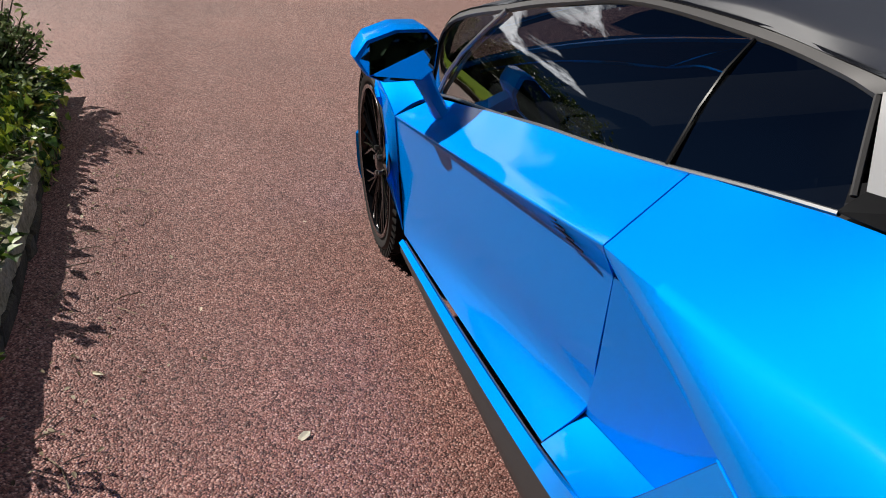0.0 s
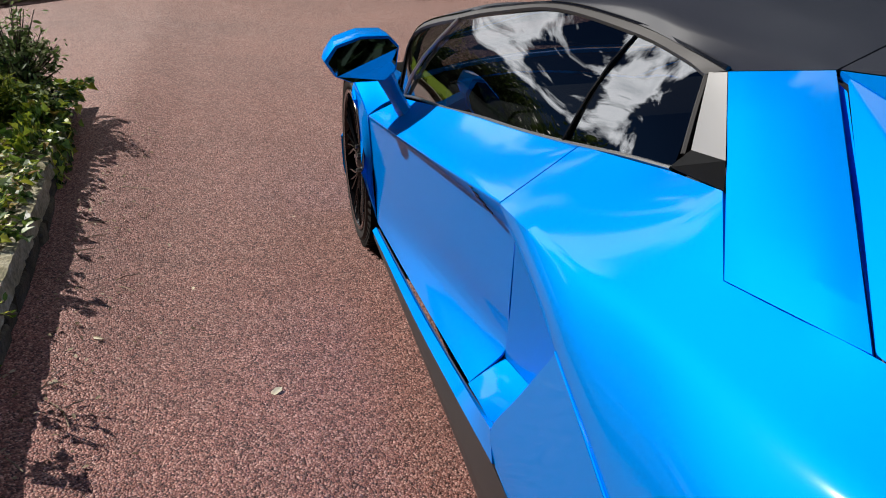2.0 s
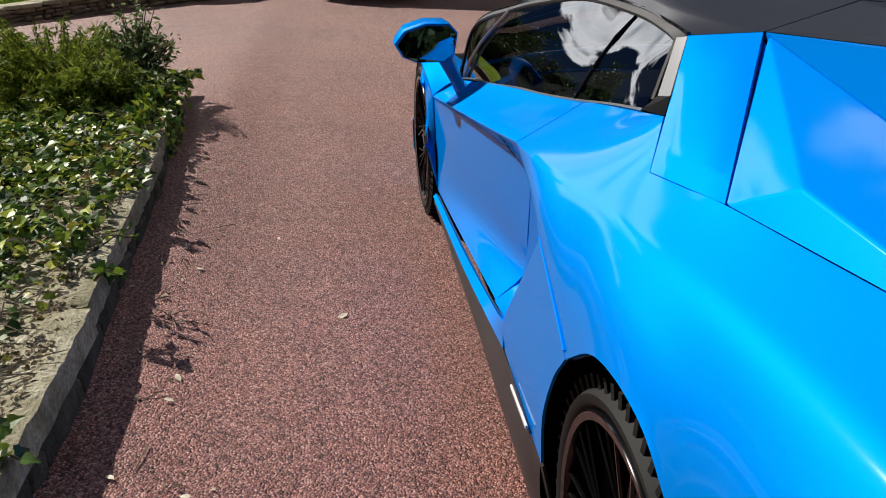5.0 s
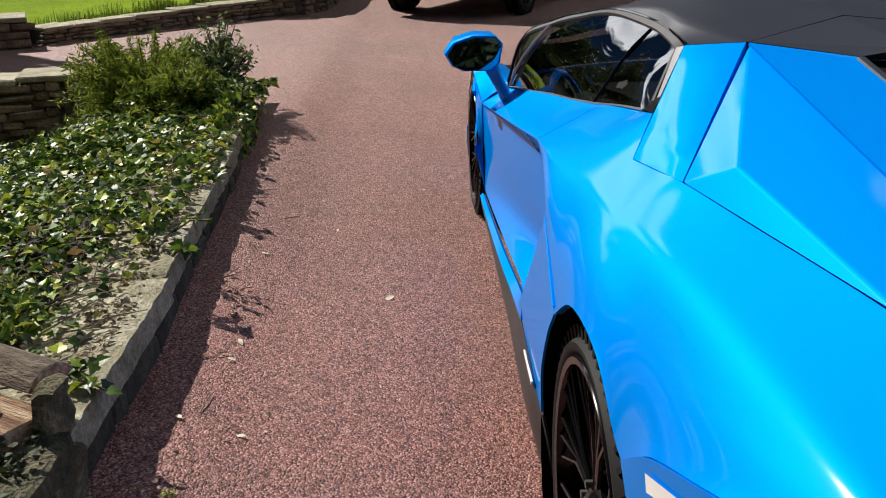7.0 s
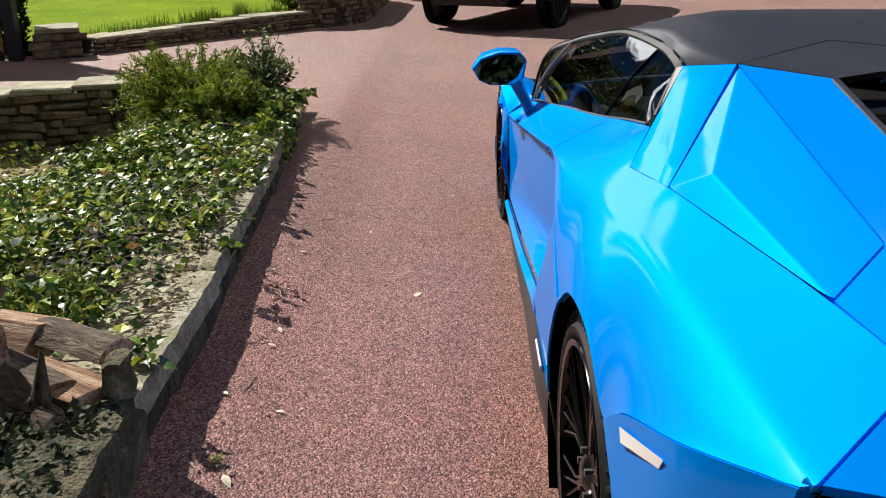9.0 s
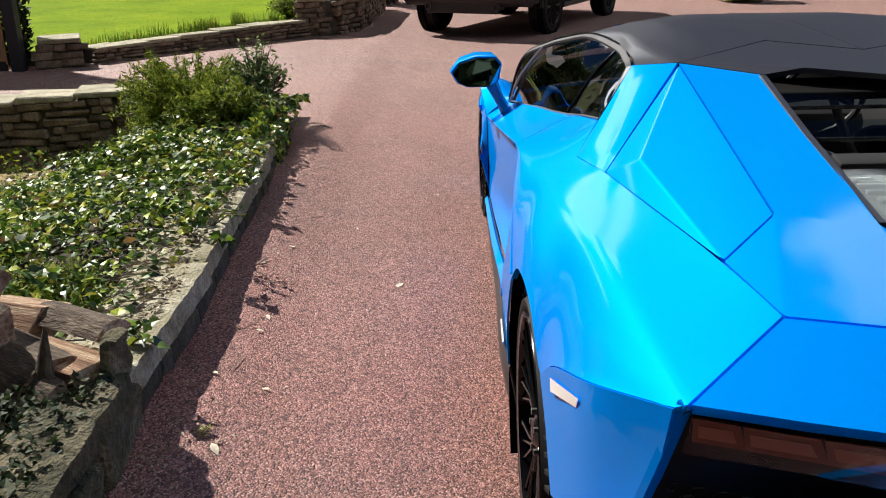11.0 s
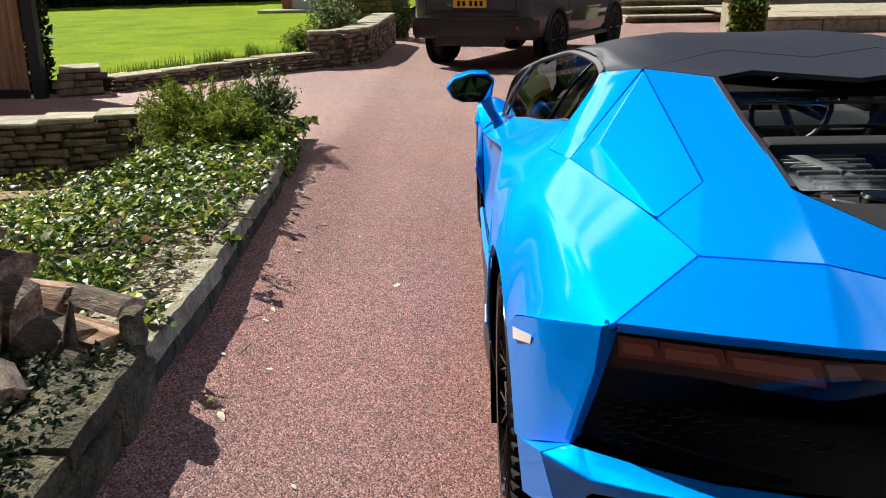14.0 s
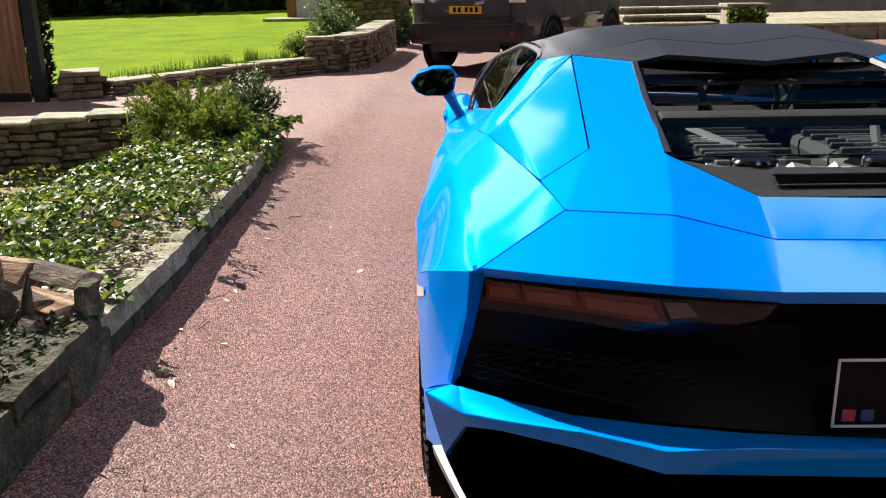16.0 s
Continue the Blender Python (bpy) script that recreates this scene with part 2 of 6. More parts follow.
WALLSTONE = speckled("rough_wall_stone", [(0.3, (0.08, 0.06, 0.042)), (0.5, (0.16, 0.12, 0.085)), (0.7, (0.26, 0.205, 0.15))], 8.0, 0.9, 0.7, 0.012, 80.0, per="object", per_amt=0.35)
# stone of the kerb's side face, its shade put into the base colour
SHADESTONE = speckled("shade_dark_kerb_stone", [(0.3, (0.022, 0.019, 0.011)), (0.5, (0.048, 0.040, 0.025)), (0.7, (0.10, 0.086, 0.056))], 8.0, 0.9, 0.7, 0.012, 80.0, per="object", per_amt=0.3)
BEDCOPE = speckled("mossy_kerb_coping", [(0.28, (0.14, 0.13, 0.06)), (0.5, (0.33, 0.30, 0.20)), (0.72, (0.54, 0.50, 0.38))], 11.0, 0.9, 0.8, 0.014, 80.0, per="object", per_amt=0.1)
MORTAR = speckled("dark_mortar", [(0.3, (0.06, 0.05, 0.04)), (0.7, (0.14, 0.12, 0.09))], 12.0, 0.95, 0.6, 0.01)
SOIL = speckled("leafy_soil", [(0.3, (0.018, 0.013, 0.009)), (0.5, (0.04, 0.029, 0.019)), (0.7, (0.10, 0.072, 0.045))], 14.0, 0.95, 0.8, 0.02, 140.0)
STRAW = speckled("dry_straw_ground", [(0.3, (0.16, 0.11, 0.05)), (0.55, (0.30, 0.22, 0.10)), (0.75, (0.40, 0.31, 0.16))], 10.0, 0.95, 0.6, 0.01, 160.0)
LAWN = speckled("mown_lawn", [(0.3, (0.12, 0.20, 0.003)), (0.5, (0.17, 0.265, 0.004)), (0.7, (0.22, 0.31, 0.006))], 1.2, 0.95, 0.7, 0.03, 26.0)
LAWN.node_tree.nodes["Principled BSDF"].inputs["Specular IOR Level"].default_value = 0.08
BARK = speckled("grey_bark", [(0.3, (0.05, 0.04, 0.03)), (0.6, (0.13, 0.105, 0.08))], 20.0, 0.9, 0.8, 0.02, 90.0, stretch=(1, 1, 0.25))
LOGWOOD = speckled("split_log_wood", [(0.3, (0.13, 0.062, 0.035)), (0.46, (0.42, 0.24, 0.145)), (0.62, (0.76, 0.58, 0.41))], 8.0, 0.9, 1.0, 0.012, 60.0, kind="Object", stretch=(0.5, 6, 6), per="object", per_amt=0.28)
LOGBARK = speckled("log_bark", [(0.3, (0.035, 0.026, 0.02)), (0.5, (0.10, 0.075, 0.055)), (0.7, (0.22, 0.18, 0.14))], 14.0, 0.95, 1.0, 0.012, 70.0, stretch=(0.6, 2, 2), per="object", per_amt=0.3)
LOGEND = speckled("sawn_log_end", [(0.3, (0.15, 0.08, 0.05)), (0.5, (0.32, 0.20, 0.135)), (0.7, (0.58, 0.44, 0.32))], 22.0, 0.9, 0.8, 0.008, 90.0, per="object", per_amt=0.3)
DRYWOOD = speckled("dry_twig", [(0.3, (0.16, 0.11, 0.07)), (0.7, (0.36, 0.28, 0.19))], 30.0)
FENCEWOOD = speckled("brown_fence_boards", [(0.3, (0.24, 0.12, 0.06)), (0.5, (0.36, 0.20, 0.11)), (0.7, (0.46, 0.29, 0.17))], 4.0, 0.7, 0.4, 0.004, 40.0, stretch=(6, 6, 0.3), per="object", per_amt=0.15)
DOORWOOD = speckled("brown_garage_doors", [(0.3, (0.16, 0.055, 0.02)), (0.6, (0.28, 0.11, 0.045))], 3.0, 0.4, 0.2, 0.003, 30.0, stretch=(5, 5, 0.3))
RENDER = speckled("house_stone", [(0.3, (0.26, 0.22, 0.16)), (0.7, (0.45, 0.39, 0.30))], 2.0, 0.9, 0.4, 0.01)


def leafy(name, stops, rough=0.45, trans=0.25):
    m = material(name, stops[0][1], rough)
    n, l, b = nodes_of(m)
    b.inputs["Specular IOR Level"].default_value = 0.25
    g = n.new("ShaderNodeNewGeometry")
    col = ramp_node(m, g.outputs["Random Per Island"], stops)
    f = noise_node(m, 60.0, 4.0)
    v = ramp_node(m, f.outputs["Fac"], [(0.3, (0.75, 0.75, 0.75)), (0.7, (1.2, 1.2, 1.2))])
    col = mixed(m, 1.0, col, v, "MULTIPLY")
    l.new(col, b.inputs["Base Color"])
    t = n.new("ShaderNodeBsdfTranslucent")
    l.new(col, t.inputs["Color"])
    x = n.new("ShaderNodeMixShader")
    x.inputs["Fac"].default_value = trans
    o = n["Material Output"]
    l.new(b.outputs["BSDF"], x.inputs[1])
    l.new(t.outputs["BSDF"], x.inputs[2])
    l.new(x.outputs["Shader"], o.inputs["Surface"])
    return m


IVY = leafy("ivy_leaves", [(0.0, (0.016, 0.040, 0.009)), (0.4, (0.055, 0.12, 0.018)), (0.70, (0.19, 0.29, 0.03)), (0.90, (0.46, 0.50, 0.05)), (1.0, (0.28, 0.16, 0.06))], 0.42)
IVY.node_tree.nodes["Principled BSDF"].inputs["Specular IOR Level"].default_value = 0.32
JUNIPER = leafy("juniper_foliage", [(0.0, (0.07, 0.12, 0.02)), (0.5, (0.20, 0.27, 0.04)), (1.0, (0.42, 0.44, 0.07))], 0.7)
SHRUBLEAF = leafy("glossy_shrub_leaves", [(0.0, (0.05, 0.10, 0.03)), (0.5, (0.15, 0.22, 0.06)), (1.0, (0.40, 0.46, 0.22))], 0.5)
TREELEAF = leafy("tree_leaves", [(0.0, (0.02, 0.04, 0.012)), (0.6, (0.05, 0.085, 0.02)), (1.0, (0.09, 0.13, 0.03))], 0.5)
HEDGELEAF = leafy("dark_hedge_leaves", [(0.0, (0.012, 0.025, 0.01)), (1.0, (0.04, 0.06, 0.018))], 0.6)
DRYLEAF = leafy("dead_leaves", [(0.0, (0.09, 0.06, 0.035)), (0.5, (0.22, 0.17, 0.10)), (1.0, (0.50, 0.44, 0.32))], 0.7)
PALELEAF = leafy("pale_dry_leaf", [(0.0, (0.62, 0.54, 0.38)), (1.0, (0.8, 0.74, 0.58))], 0.7, 0.1)
GRASSBLADE = leafy("border_blades", [(0.0, (0.06, 0.13, 0.02)), (0.7, (0.17, 0.26, 0.04)), (1.0, (0.45, 0.42, 0.03))], 0.5)


# ---- mesh helpers ----
def part(name, bm, mat, parent=None, label="", smooth=False, sharp=35):
    me = bpy.data.meshes.new(name)
    bm.to_mesh(me)
    bm.free()
    return link(name, me, mat, parent, label, smooth, sharp)


def link(name, me, mat, parent=None, label="", smooth=False, sharp=35):
    if mat and not me.materials:
        me.materials.append(mat)
    if smooth:
        me.shade_smooth()
        me.set_sharp_from_angle(angle=radians(sharp))
    ob = new(name, me)
    if parent:
        ob.parent = parent
    if label:
        tagged(ob, label)
    return ob


def thing(name, label, category, group="", at=(0, 0, 0), rz=0.0):
    e = new(name)
    e.empty_display_size = 0.2
    e.matrix_world = pose(*at, 0, 0, rz)
    return tagged(e, label, category, group)


def box(sx, sy, sz, at=(0, 0, 0), bevel=0.0, seg=2, rot=(0, 0, 0)):
    bm = bmesh.new()
    bmesh.ops.create_cube(bm, size=1.0)
    bmesh.ops.scale(bm, vec=(sx, sy, sz), verts=bm.verts)
    if bevel:
        bmesh.ops.bevel(bm, geom=bm.edges[:], offset=bevel, segments=seg, affect="EDGES", profile=0.5)
    bmesh.ops.transform(bm, matrix=pose(*at, *rot), verts=bm.verts)
    return bm


def merged(*bms):
    a = bms[0]
    for b in bms[1:]:
        me = bpy.data.meshes.new("tmp")
        b.to_mesh(me)
        b.free()
        a.from_mesh(me)
        bpy.data.meshes.remove(me)
    return a


def tube(points, radius, sides=8, closed=False, radii=None, caps=True):
    """A round bar along points."""
    bm = bmesh.new()
    pts = [Vector(p) for p in points]
    rings = []
    up = Vector((0, 0, 1))
    for i, p in enumerate(pts):
        a, b = pts[max(i - 1, 0)], pts[min(i + 1, len(pts) - 1)]
        if closed:
            a, b = pts[i - 1], pts[(i + 1) % len(pts)]
        d = (b - a).normalized()
        s = d.cross(up)
        s = s.normalized() if s.length > 1e-4 else Vector((1, 0, 0))
        w = s.cross(d)
        r = radii[i] if radii else radius
        rings.append([bm.verts.new(p + r * (math.cos(k * math.tau / sides) * s + math.sin(k * math.tau / sides) * w)) for k in range(sides)])
    n = len(rings)
    for i in range(n if closed else n - 1):
        A, B = rings[i], rings[(i + 1) % n]
        for k in range(sides):
            bm.faces.new((A[k], A[(k + 1) % sides], B[(k + 1) % sides], B[k]))
    if caps and not closed:
        bm.faces.new(rings[0][::-1])
        bm.faces.new(rings[-1])
    bmesh.ops.recalc_face_normals(bm, faces=bm.faces[:])
    return bm


def spun(profile, steps=48, axis="X"):
    """A body of revolution round the axis from (along, radius) pairs; the profile is closed when its ends meet."""
    bm = bmesh.new()
    rings = []
    for k in range(steps):
        a = k * math.tau / steps
        c, s = math.cos(a), math.sin(a)
        rings.append([bm.verts.new((u, r * c, r * s) if axis == "X" else (r * c, r * s, u)) for u, r in profile])
    m = len(profile)
    for k in range(steps):
        A, B = rings[k], rings[(k + 1) % steps]
        for i in range(m - 1):
            bm.faces.new((A[i], A[i + 1], B[i + 1], B[i]))
    bmesh.ops.remove_doubles(bm, verts=bm.verts[:], dist=1e-6)
    bmesh.ops.recalc_face_normals(bm, faces=bm.faces[:])
    return bm


def catmull(pts, s):
    """The point at s, from 0 to 1, on a smooth curve through pts."""
    n = len(pts) - 1
    if n == 0:
        return pts[0].copy()
    x = min(max(s, 0.0), 1.0) * n
    i = min(int(x), n - 1)
    f = x - i
    b, c = pts[i], pts[i + 1]
    a = pts[i - 1] if i > 0 else b * 2 - c
    d = pts[i + 2] if i + 2 <= n else c * 2 - b
    return 0.5 * (2 * b + (c - a) * f + (2 * a - 5 * b + 4 * c - d) * f * f + (3 * b - a - 3 * c + d) * f ** 3)


def lerp_pts(pts, s):
    n = len(pts) - 1
    x = min(max(s, 0.0), 1.0) * n
    i = min(int(x), n - 1)
    return pts[i].lerp(pts[i + 1], x - i)


def patch(rows, nu=24, nv=6, smooth_v=False, smooth_u=True, bulge=0.0):
    """A sheet through rows of points, nu cells along each row and nv from row to row in all."""
    rows = [[Vector(p) for p in r] for r in rows]
    fu = catmull if smooth_u else lerp_pts
    fv = catmull if smooth_v else lerp_pts
    nv = max(nv, len(rows) - 1)
    if not smooth_v:
        nv = (len(rows) - 1) * max(1, round(nv / (len(rows) - 1)))
    bm = bmesh.new()
    g = []
    for i in range(nu + 1):
        col = [fu(r, i / nu) for r in rows]
        g.append([bm.verts.new(fv(col, j / nv)) for j in range(nv + 1)])
    for i in range(nu):
        for j in range(nv):
            try:
                bm.faces.new((g[i][j], g[i + 1][j], g[i + 1][j + 1], g[i][j + 1]))
            except ValueError:
                pass
    bmesh.ops.remove_doubles(bm, verts=bm.verts[:], dist=1e-5)
    bm.normal_update()
    if bulge:
        bmesh.ops.recalc_face_normals(bm, faces=bm.faces[:])
        for v in bm.verts:
            v.tag = v.is_boundary
        inner = [v for v in bm.verts if not v.tag]
        edge = [v.co.copy() for v in bm.verts if v.tag]
        reach = max((min((v.co - e).length for e in edge) for v in inner), default=1)
        for v in inner:
            d = min((v.co - e).length for e in edge) / reach
            v.co += v.normal * bulge * math.sin(min(d, 1) * math.pi / 2)
    return bm


def facets(verts, faces):
    bm = bmesh.new()
    vs = [bm.verts.new(v) for v in verts]
    for f in faces:
        bm.faces.new([vs[i] for i in f])
    bm.normal_update()
    return bm


def mirror_x(bm):
    bmesh.ops.scale(bm, vec=(-1, 1, 1), verts=bm.verts)
    bmesh.ops.reverse_faces(bm, faces=bm.faces[:])
    return bm


# ---- ground ----
def ground_z(x, y):
    if -5.2 < y < 4.6 and x < (-2.30 if y < 4.15 else -2.55) or 4.6 <= y < 4.91 and x < -3.15:
        return -0.3
    a = max(0.0, -x - 0.95)
    z = 0.115 * min(a, 0.75) + 0.25 * max(0.0, min(a, 1.10) - 0.75)
    f = min(1.0, max(0.0, (y - 4.5) / 3.5))
    return z * (1 - 0.6 * f)


def ground_mesh():
    bm = bmesh.new()
    xs = [-400, -120, -40, -16, -8, -5, -4, -3.2, -2.8, -2.56, -2.54, -2.31, -2.29, -2.2, -2.05, -1.95, -1.8, -1.7, -1.5, -1.2, -0.95, 0, 2, 6, 15, 40, 120, 400]
    ys = [-400, -120, -40, -15, -6, -5.1, -3, -1, 0, 1, 2, 3, 4, 4.14, 4.2, 4.59, 4.65, 4.9, 5, 6, 8, 10, 13, 17, 22, 30, 60, 140, 400]
    g = [[bm.verts.new((x, y, ground_z(x, y))) for y in ys] for x in xs]
    for i in range(len(xs) - 1):
        for j in range(len(ys) - 1):
            bm.faces.new((g[i][j], g[i + 1][j], g[i + 1][j + 1], g[i][j + 1]))
    return bm


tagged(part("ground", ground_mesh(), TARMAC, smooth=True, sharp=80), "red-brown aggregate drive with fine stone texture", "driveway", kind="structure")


def rough_block(sx, sy, sz, seed, amt=0.012, bev=0.012, fine=0.0):
    """A stone with uneven faces and worn edges."""
    rnd = random.Random(seed)
    bm = bmesh.new()
    bmesh.ops.create_cube(bm, size=1.0)
    bmesh.ops.scale(bm, vec=(sx, sy, sz), verts=bm.verts)
    for v in bm.verts:
        v.co += Vector([rnd.uniform(-amt, amt) for _ in range(3)])
    if fine:
        bmesh.ops.subdivide_edges(bm, edges=bm.edges[:], cuts=3, use_grid_fill=True)
        for v in bm.verts:
            q = v.co * 14 + Vector((seed * 3.7, seed * 1.3, 0))
            v.co += fine * Vector((noise.noise(q), noise.noise(q + Vector((9, 0, 0))), noise.noise(q + Vector((0, 9, 0)))))
            v.co *= 1 - 0.10 * max(0, (abs(v.co.x) / sx + abs(v.co.y) / sy + abs(v.co.z) / sz) * 2 - 2.0)
        return bm
    bmesh.ops.bevel(bm, geom=bm.edges[:], offset=bev, segments=1, affect="EDGES", profile=0.5)
    return bm


def worn_slab(sx, sy, sz, seed):
    """A riven slab: chipped long edges, an uneven top."""
    nx, ny = max(6, int(sx / 0.035)), 7
    bm = bmesh.new()
    rows = []
    for i in range(nx + 1):
        x = -sx / 2 + sx * i / nx
        ring = []
        for lev in (1, 0):
            line = []
            for j in range(ny + 1):
                y = -sy / 2 + sy * j / ny
                q = Vector((x * 9 + seed * 1.7, y * 9, lev * 5.0))
                edge_ = (j in (0, ny)) + (i in (0, nx))
                chip = 0.016 * max(0, noise.noise(q * 1.6)) * (1 if j in (0, ny) else 0)
                yy = y - math.copysign(chip + (0.006 if lev and edge_ else 0), y) + 0.004 * noise.noise(q * 3)
                zz = (sz / 2 + 0.007 * noise.noise(q * 0.8) + 0.004 * noise.noise(q * 3.1) - (0.007 if edge_ else 0)) if lev else -sz / 2
                line.append(bm.verts.new((x, yy, zz)))
            ring.append(line)
        rows.append(ring[0] + ring[1][::-1])
    m = len(rows[0])
    for A, B in zip(rows, rows[1:]):
        for k in range(m):
            bm.faces.new((A[k], A[(k + 1) % m], B[(k + 1) % m], B[k]))
    bm.faces.new(rows[0][::-1])
    bm.faces.new(rows[-1])
    bmesh.ops.recalc_face_normals(bm, faces=bm.faces[:])
    return bm


STONES = {}


def stone_mesh(w, d, h, mat, tag, rough=0.01):
    k = (tag, round(w, 2), round(h, 3), random.randrange(3))
    if k not in STONES:
        me = bpy.data.meshes.new("stone")
        bm = rough_block(w, d, h, len(STONES), rough, 0.010, 0.016 if rough > 0.02 else 0.0)
        bm.to_mesh(me)
        bm.free()
        me.materials.append(mat)
        STONES[k] = me
    return STONES[k]


def stone_wall(name, label, path, base, top, thick, course=0.075, cope=0.05, mat=None, core=MORTAR, side=1, cap=COPING, jut=0.025, seed=1, widths=(0.09, 0.13, 0.18, 0.24, 0.32), rough=0.010, slab=(0.32, 0.6), worn=False):
    """A wall of coursed rubble along a path; base and top give heights at each path point. Stones and coping slabs are parts."""
    rnd = random.Random(seed)
    mat = mat or WALLSTONE
    P = [Vector((*p, 0)) for p in path]
    lens = [0.0]
    for a, b in zip(P, P[1:]):
        lens.append(lens[-1] + (b - a).length)
    L = lens[-1]

    def at(s):
        s = min(max(s, 0), L)
        for i in range(len(P) - 1):
            if s <= lens[i + 1] + 1e-9:
                f = (s - lens[i]) / (lens[i + 1] - lens[i])
                d = (P[i + 1] - P[i]).normalized()
                return P[i].lerp(P[i + 1], f), d, base[i] + (base[i + 1] - base[i]) * f, top[i] + (top[i + 1] - top[i]) * f
        return P[-1], (P[-1] - P[-2]).normalized(), base[-1], top[-1]

    e = new(name)
    tagged(e, label, "stone wall", kind="structure")
    bm = bmesh.new()
    n = max(2, int(L / 0.25))
    ring = []
    for i in range(n + 1):
        p, d, b, t = at(L * i / n)
        w = Vector((-d.y, d.x, 0)) * (thick / 2 - 0.012)
        ring.append([bm.verts.new(p + w + Vector((0, 0, b - 0.1))), bm.verts.new(p - w + Vector((0, 0, b - 0.1))), bm.verts.new(p - w + Vector((0, 0, t - cope))), bm.verts.new(p + w + Vector((0, 0, t - cope)))])
    for A, B in zip(ring, ring[1:]):
        for k in range(4):
            bm.faces.new((A[k], A[(k + 1) % 4], B[(k + 1) % 4], B[k]))
    bm.faces.new(ring[0][::-1])
    bm.faces.new(ring[-1])
    bmesh.ops.recalc_face_normals(bm, faces=bm.faces[:])
    part("wall_core", bm, core, e)
    rows = max(1, round((max(t - b for b, t in zip(base, top)) - cope) / course))
    for r in range(rows):
        s = -rnd.uniform(0, 0.1)
        while s < L:
            w = rnd.choice(widths)
            c = min(max(s + w / 2, 0.03), L - 0.03)
            p, d, b, t = at(c)
            h = (t - cope - b) / rows
            if h > 0.02:
                for sd in ((side,) if side else (1, -1)):
                    nrm = Vector((-d.y, d.x, 0)) * sd
                    ob = new("stone", stone_mesh(w - 0.010, 0.08, round((h - 0.006) * rnd.choice((0.85, 1.0, 1.08)), 3), mat, name, rough))
                    ob.parent = e
                    ang = math.degrees(math.atan2(d.y, d.x)) + rnd.uniform(-2, 2)
                    q = p + nrm * (thick / 2 - 0.02 + rnd.uniform(-0.006, 0.010))
                    ob.matrix_world = pose(q.x, q.y, b + h * (r + 0.5), rnd.uniform(-2, 2), rnd.uniform(-2, 2), ang)
            s += w
    s = 0.0
    while s < L - 0.02 and cap:
        w = min(rnd.uniform(*slab), L - s)
        p, d, b, t = at(s + w / 2)
        block = worn_slab(w - 0.004, thick + jut * 2, cope, int(s * 977) + seed) if worn else rough_block(w - 0.004, thick + jut * 2, cope, int(s * 977) + seed, 0.008, 0.010)
        ob = part("coping_slab", block, cap, e)
        ob.matrix_world = pose(p.x, p.y, t - cope / 2, rnd.uniform(-1, 1), rnd.uniform(-0.6, 0.6), math.degrees(math.atan2(d.y, d.x)))
        s += w
    return e


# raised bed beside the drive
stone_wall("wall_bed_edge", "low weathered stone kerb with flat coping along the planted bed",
           [(-2.19, 0.285), (-2.19, 0.95), (-2.225, 1.65), (-2.265, 2.7), (-2.31, 3.3), (-2.34, 3.8), (-2.43, 4.25), (-2.70, 4.65)], [0.16] * 8, [0.32, 0.32, 0.32, 0.32, 0.32, 0.315, 0.31, 0.30], 0.26, 0.09, 0.085, side=-1, seed=3, jut=0.015, mat=SHADESTONE, cap=BEDCOPE, slab=(0.55, 0.95), worn=True)
stone_wall("wall_log_side", "rough mossy stone retaining wall beside stacked logs",
           [(-2.13, 0.275), (-2.12, -0.1), (-2.12, -0.6), (-2.12, -4.5)], [0.15] * 4, [0.365, 0.355, 0.34, 0.33], 0.17, 0.10, 0.065, side=1, seed=5, cap=MOSSSTONE, mat=MOSSSTONE, widths=(0.2, 0.28, 0.36, 0.46), rough=0.016, slab=(0.36, 0.62), worn=True)
end_stone = part("end_stone", rough_block(0.05, 0.11, 0.17, 77, 0.012, 0.008, 0.02), MOSSSTONE, bpy.data.objects["wall_log_side"], "upright mossy end stone")
end_stone.location = (-2.075, 0.315, 0.365)
stone_wall("wall_gate_side", "coursed stone retaining wall with pale flat coping",
           [(-7.5, 4.75), (-5.6, 4.72), (-4.2, 4.75), (-3.6, 4.88), (-3.1, 5.1)], [-0.16, -0.15, -0.12, -0.06, 0.0], [0.26, 0.28, 0.36, 0.385, 0.39], 0.32, 0.06, 0.045, side=-1, seed=7)
stone_wall("wall_lawn", "low coursed stone wall along the lawn",
           [(-5.25, 8.55), (-4.76, 9.25), (-4.2, 9.85), (-3.68, 10.35), (-3.16, 10.85)], [0.0, 0.0, 0.01, 0.03, 0.05], [0.255, 0.25, 0.272, 0.305, 0.305], 0.28, 0.05, 0.04, side=-1, seed=9)
stone_wall("wall_curved_end", "curved rising stone wall end with flat sandstone coping",
           [(-3.22, 11.0), (-2.80, 11.08), (-2.58, 11.5), (-2.5, 12.3), (-2.47, 13.4), (-2.42, 15.0)], [0.05] * 6, [0.585, 0.59, 0.60, 0.615, 0.63, 0.64], 0.36, 0.075, 0.05, side=-1, seed=11, widths=(0.1, 0.15, 0.22, 0.32), rough=0.016)
stone_wall("wall_far_pier", "tall grey stone pier where the low wall ends",
           [(-3.6, 17.2), (-2.9, 16.9), (-2.15, 16.6)], [0.05] * 3, [1.45, 1.95, 2.0], 0.5, 0.11, 0.08, side=-1, seed=15, widths=(0.14, 0.22, 0.34), rough=0.016)
stone_wall("wall_gate_pier", "square stone gate pier with a flat cap",
           [(-5.70, 8.25), (-5.28, 8.42)], [0.0, 0.0], [0.40, 0.40], 0.42, 0.08, 0.06, side=-1, seed=13)

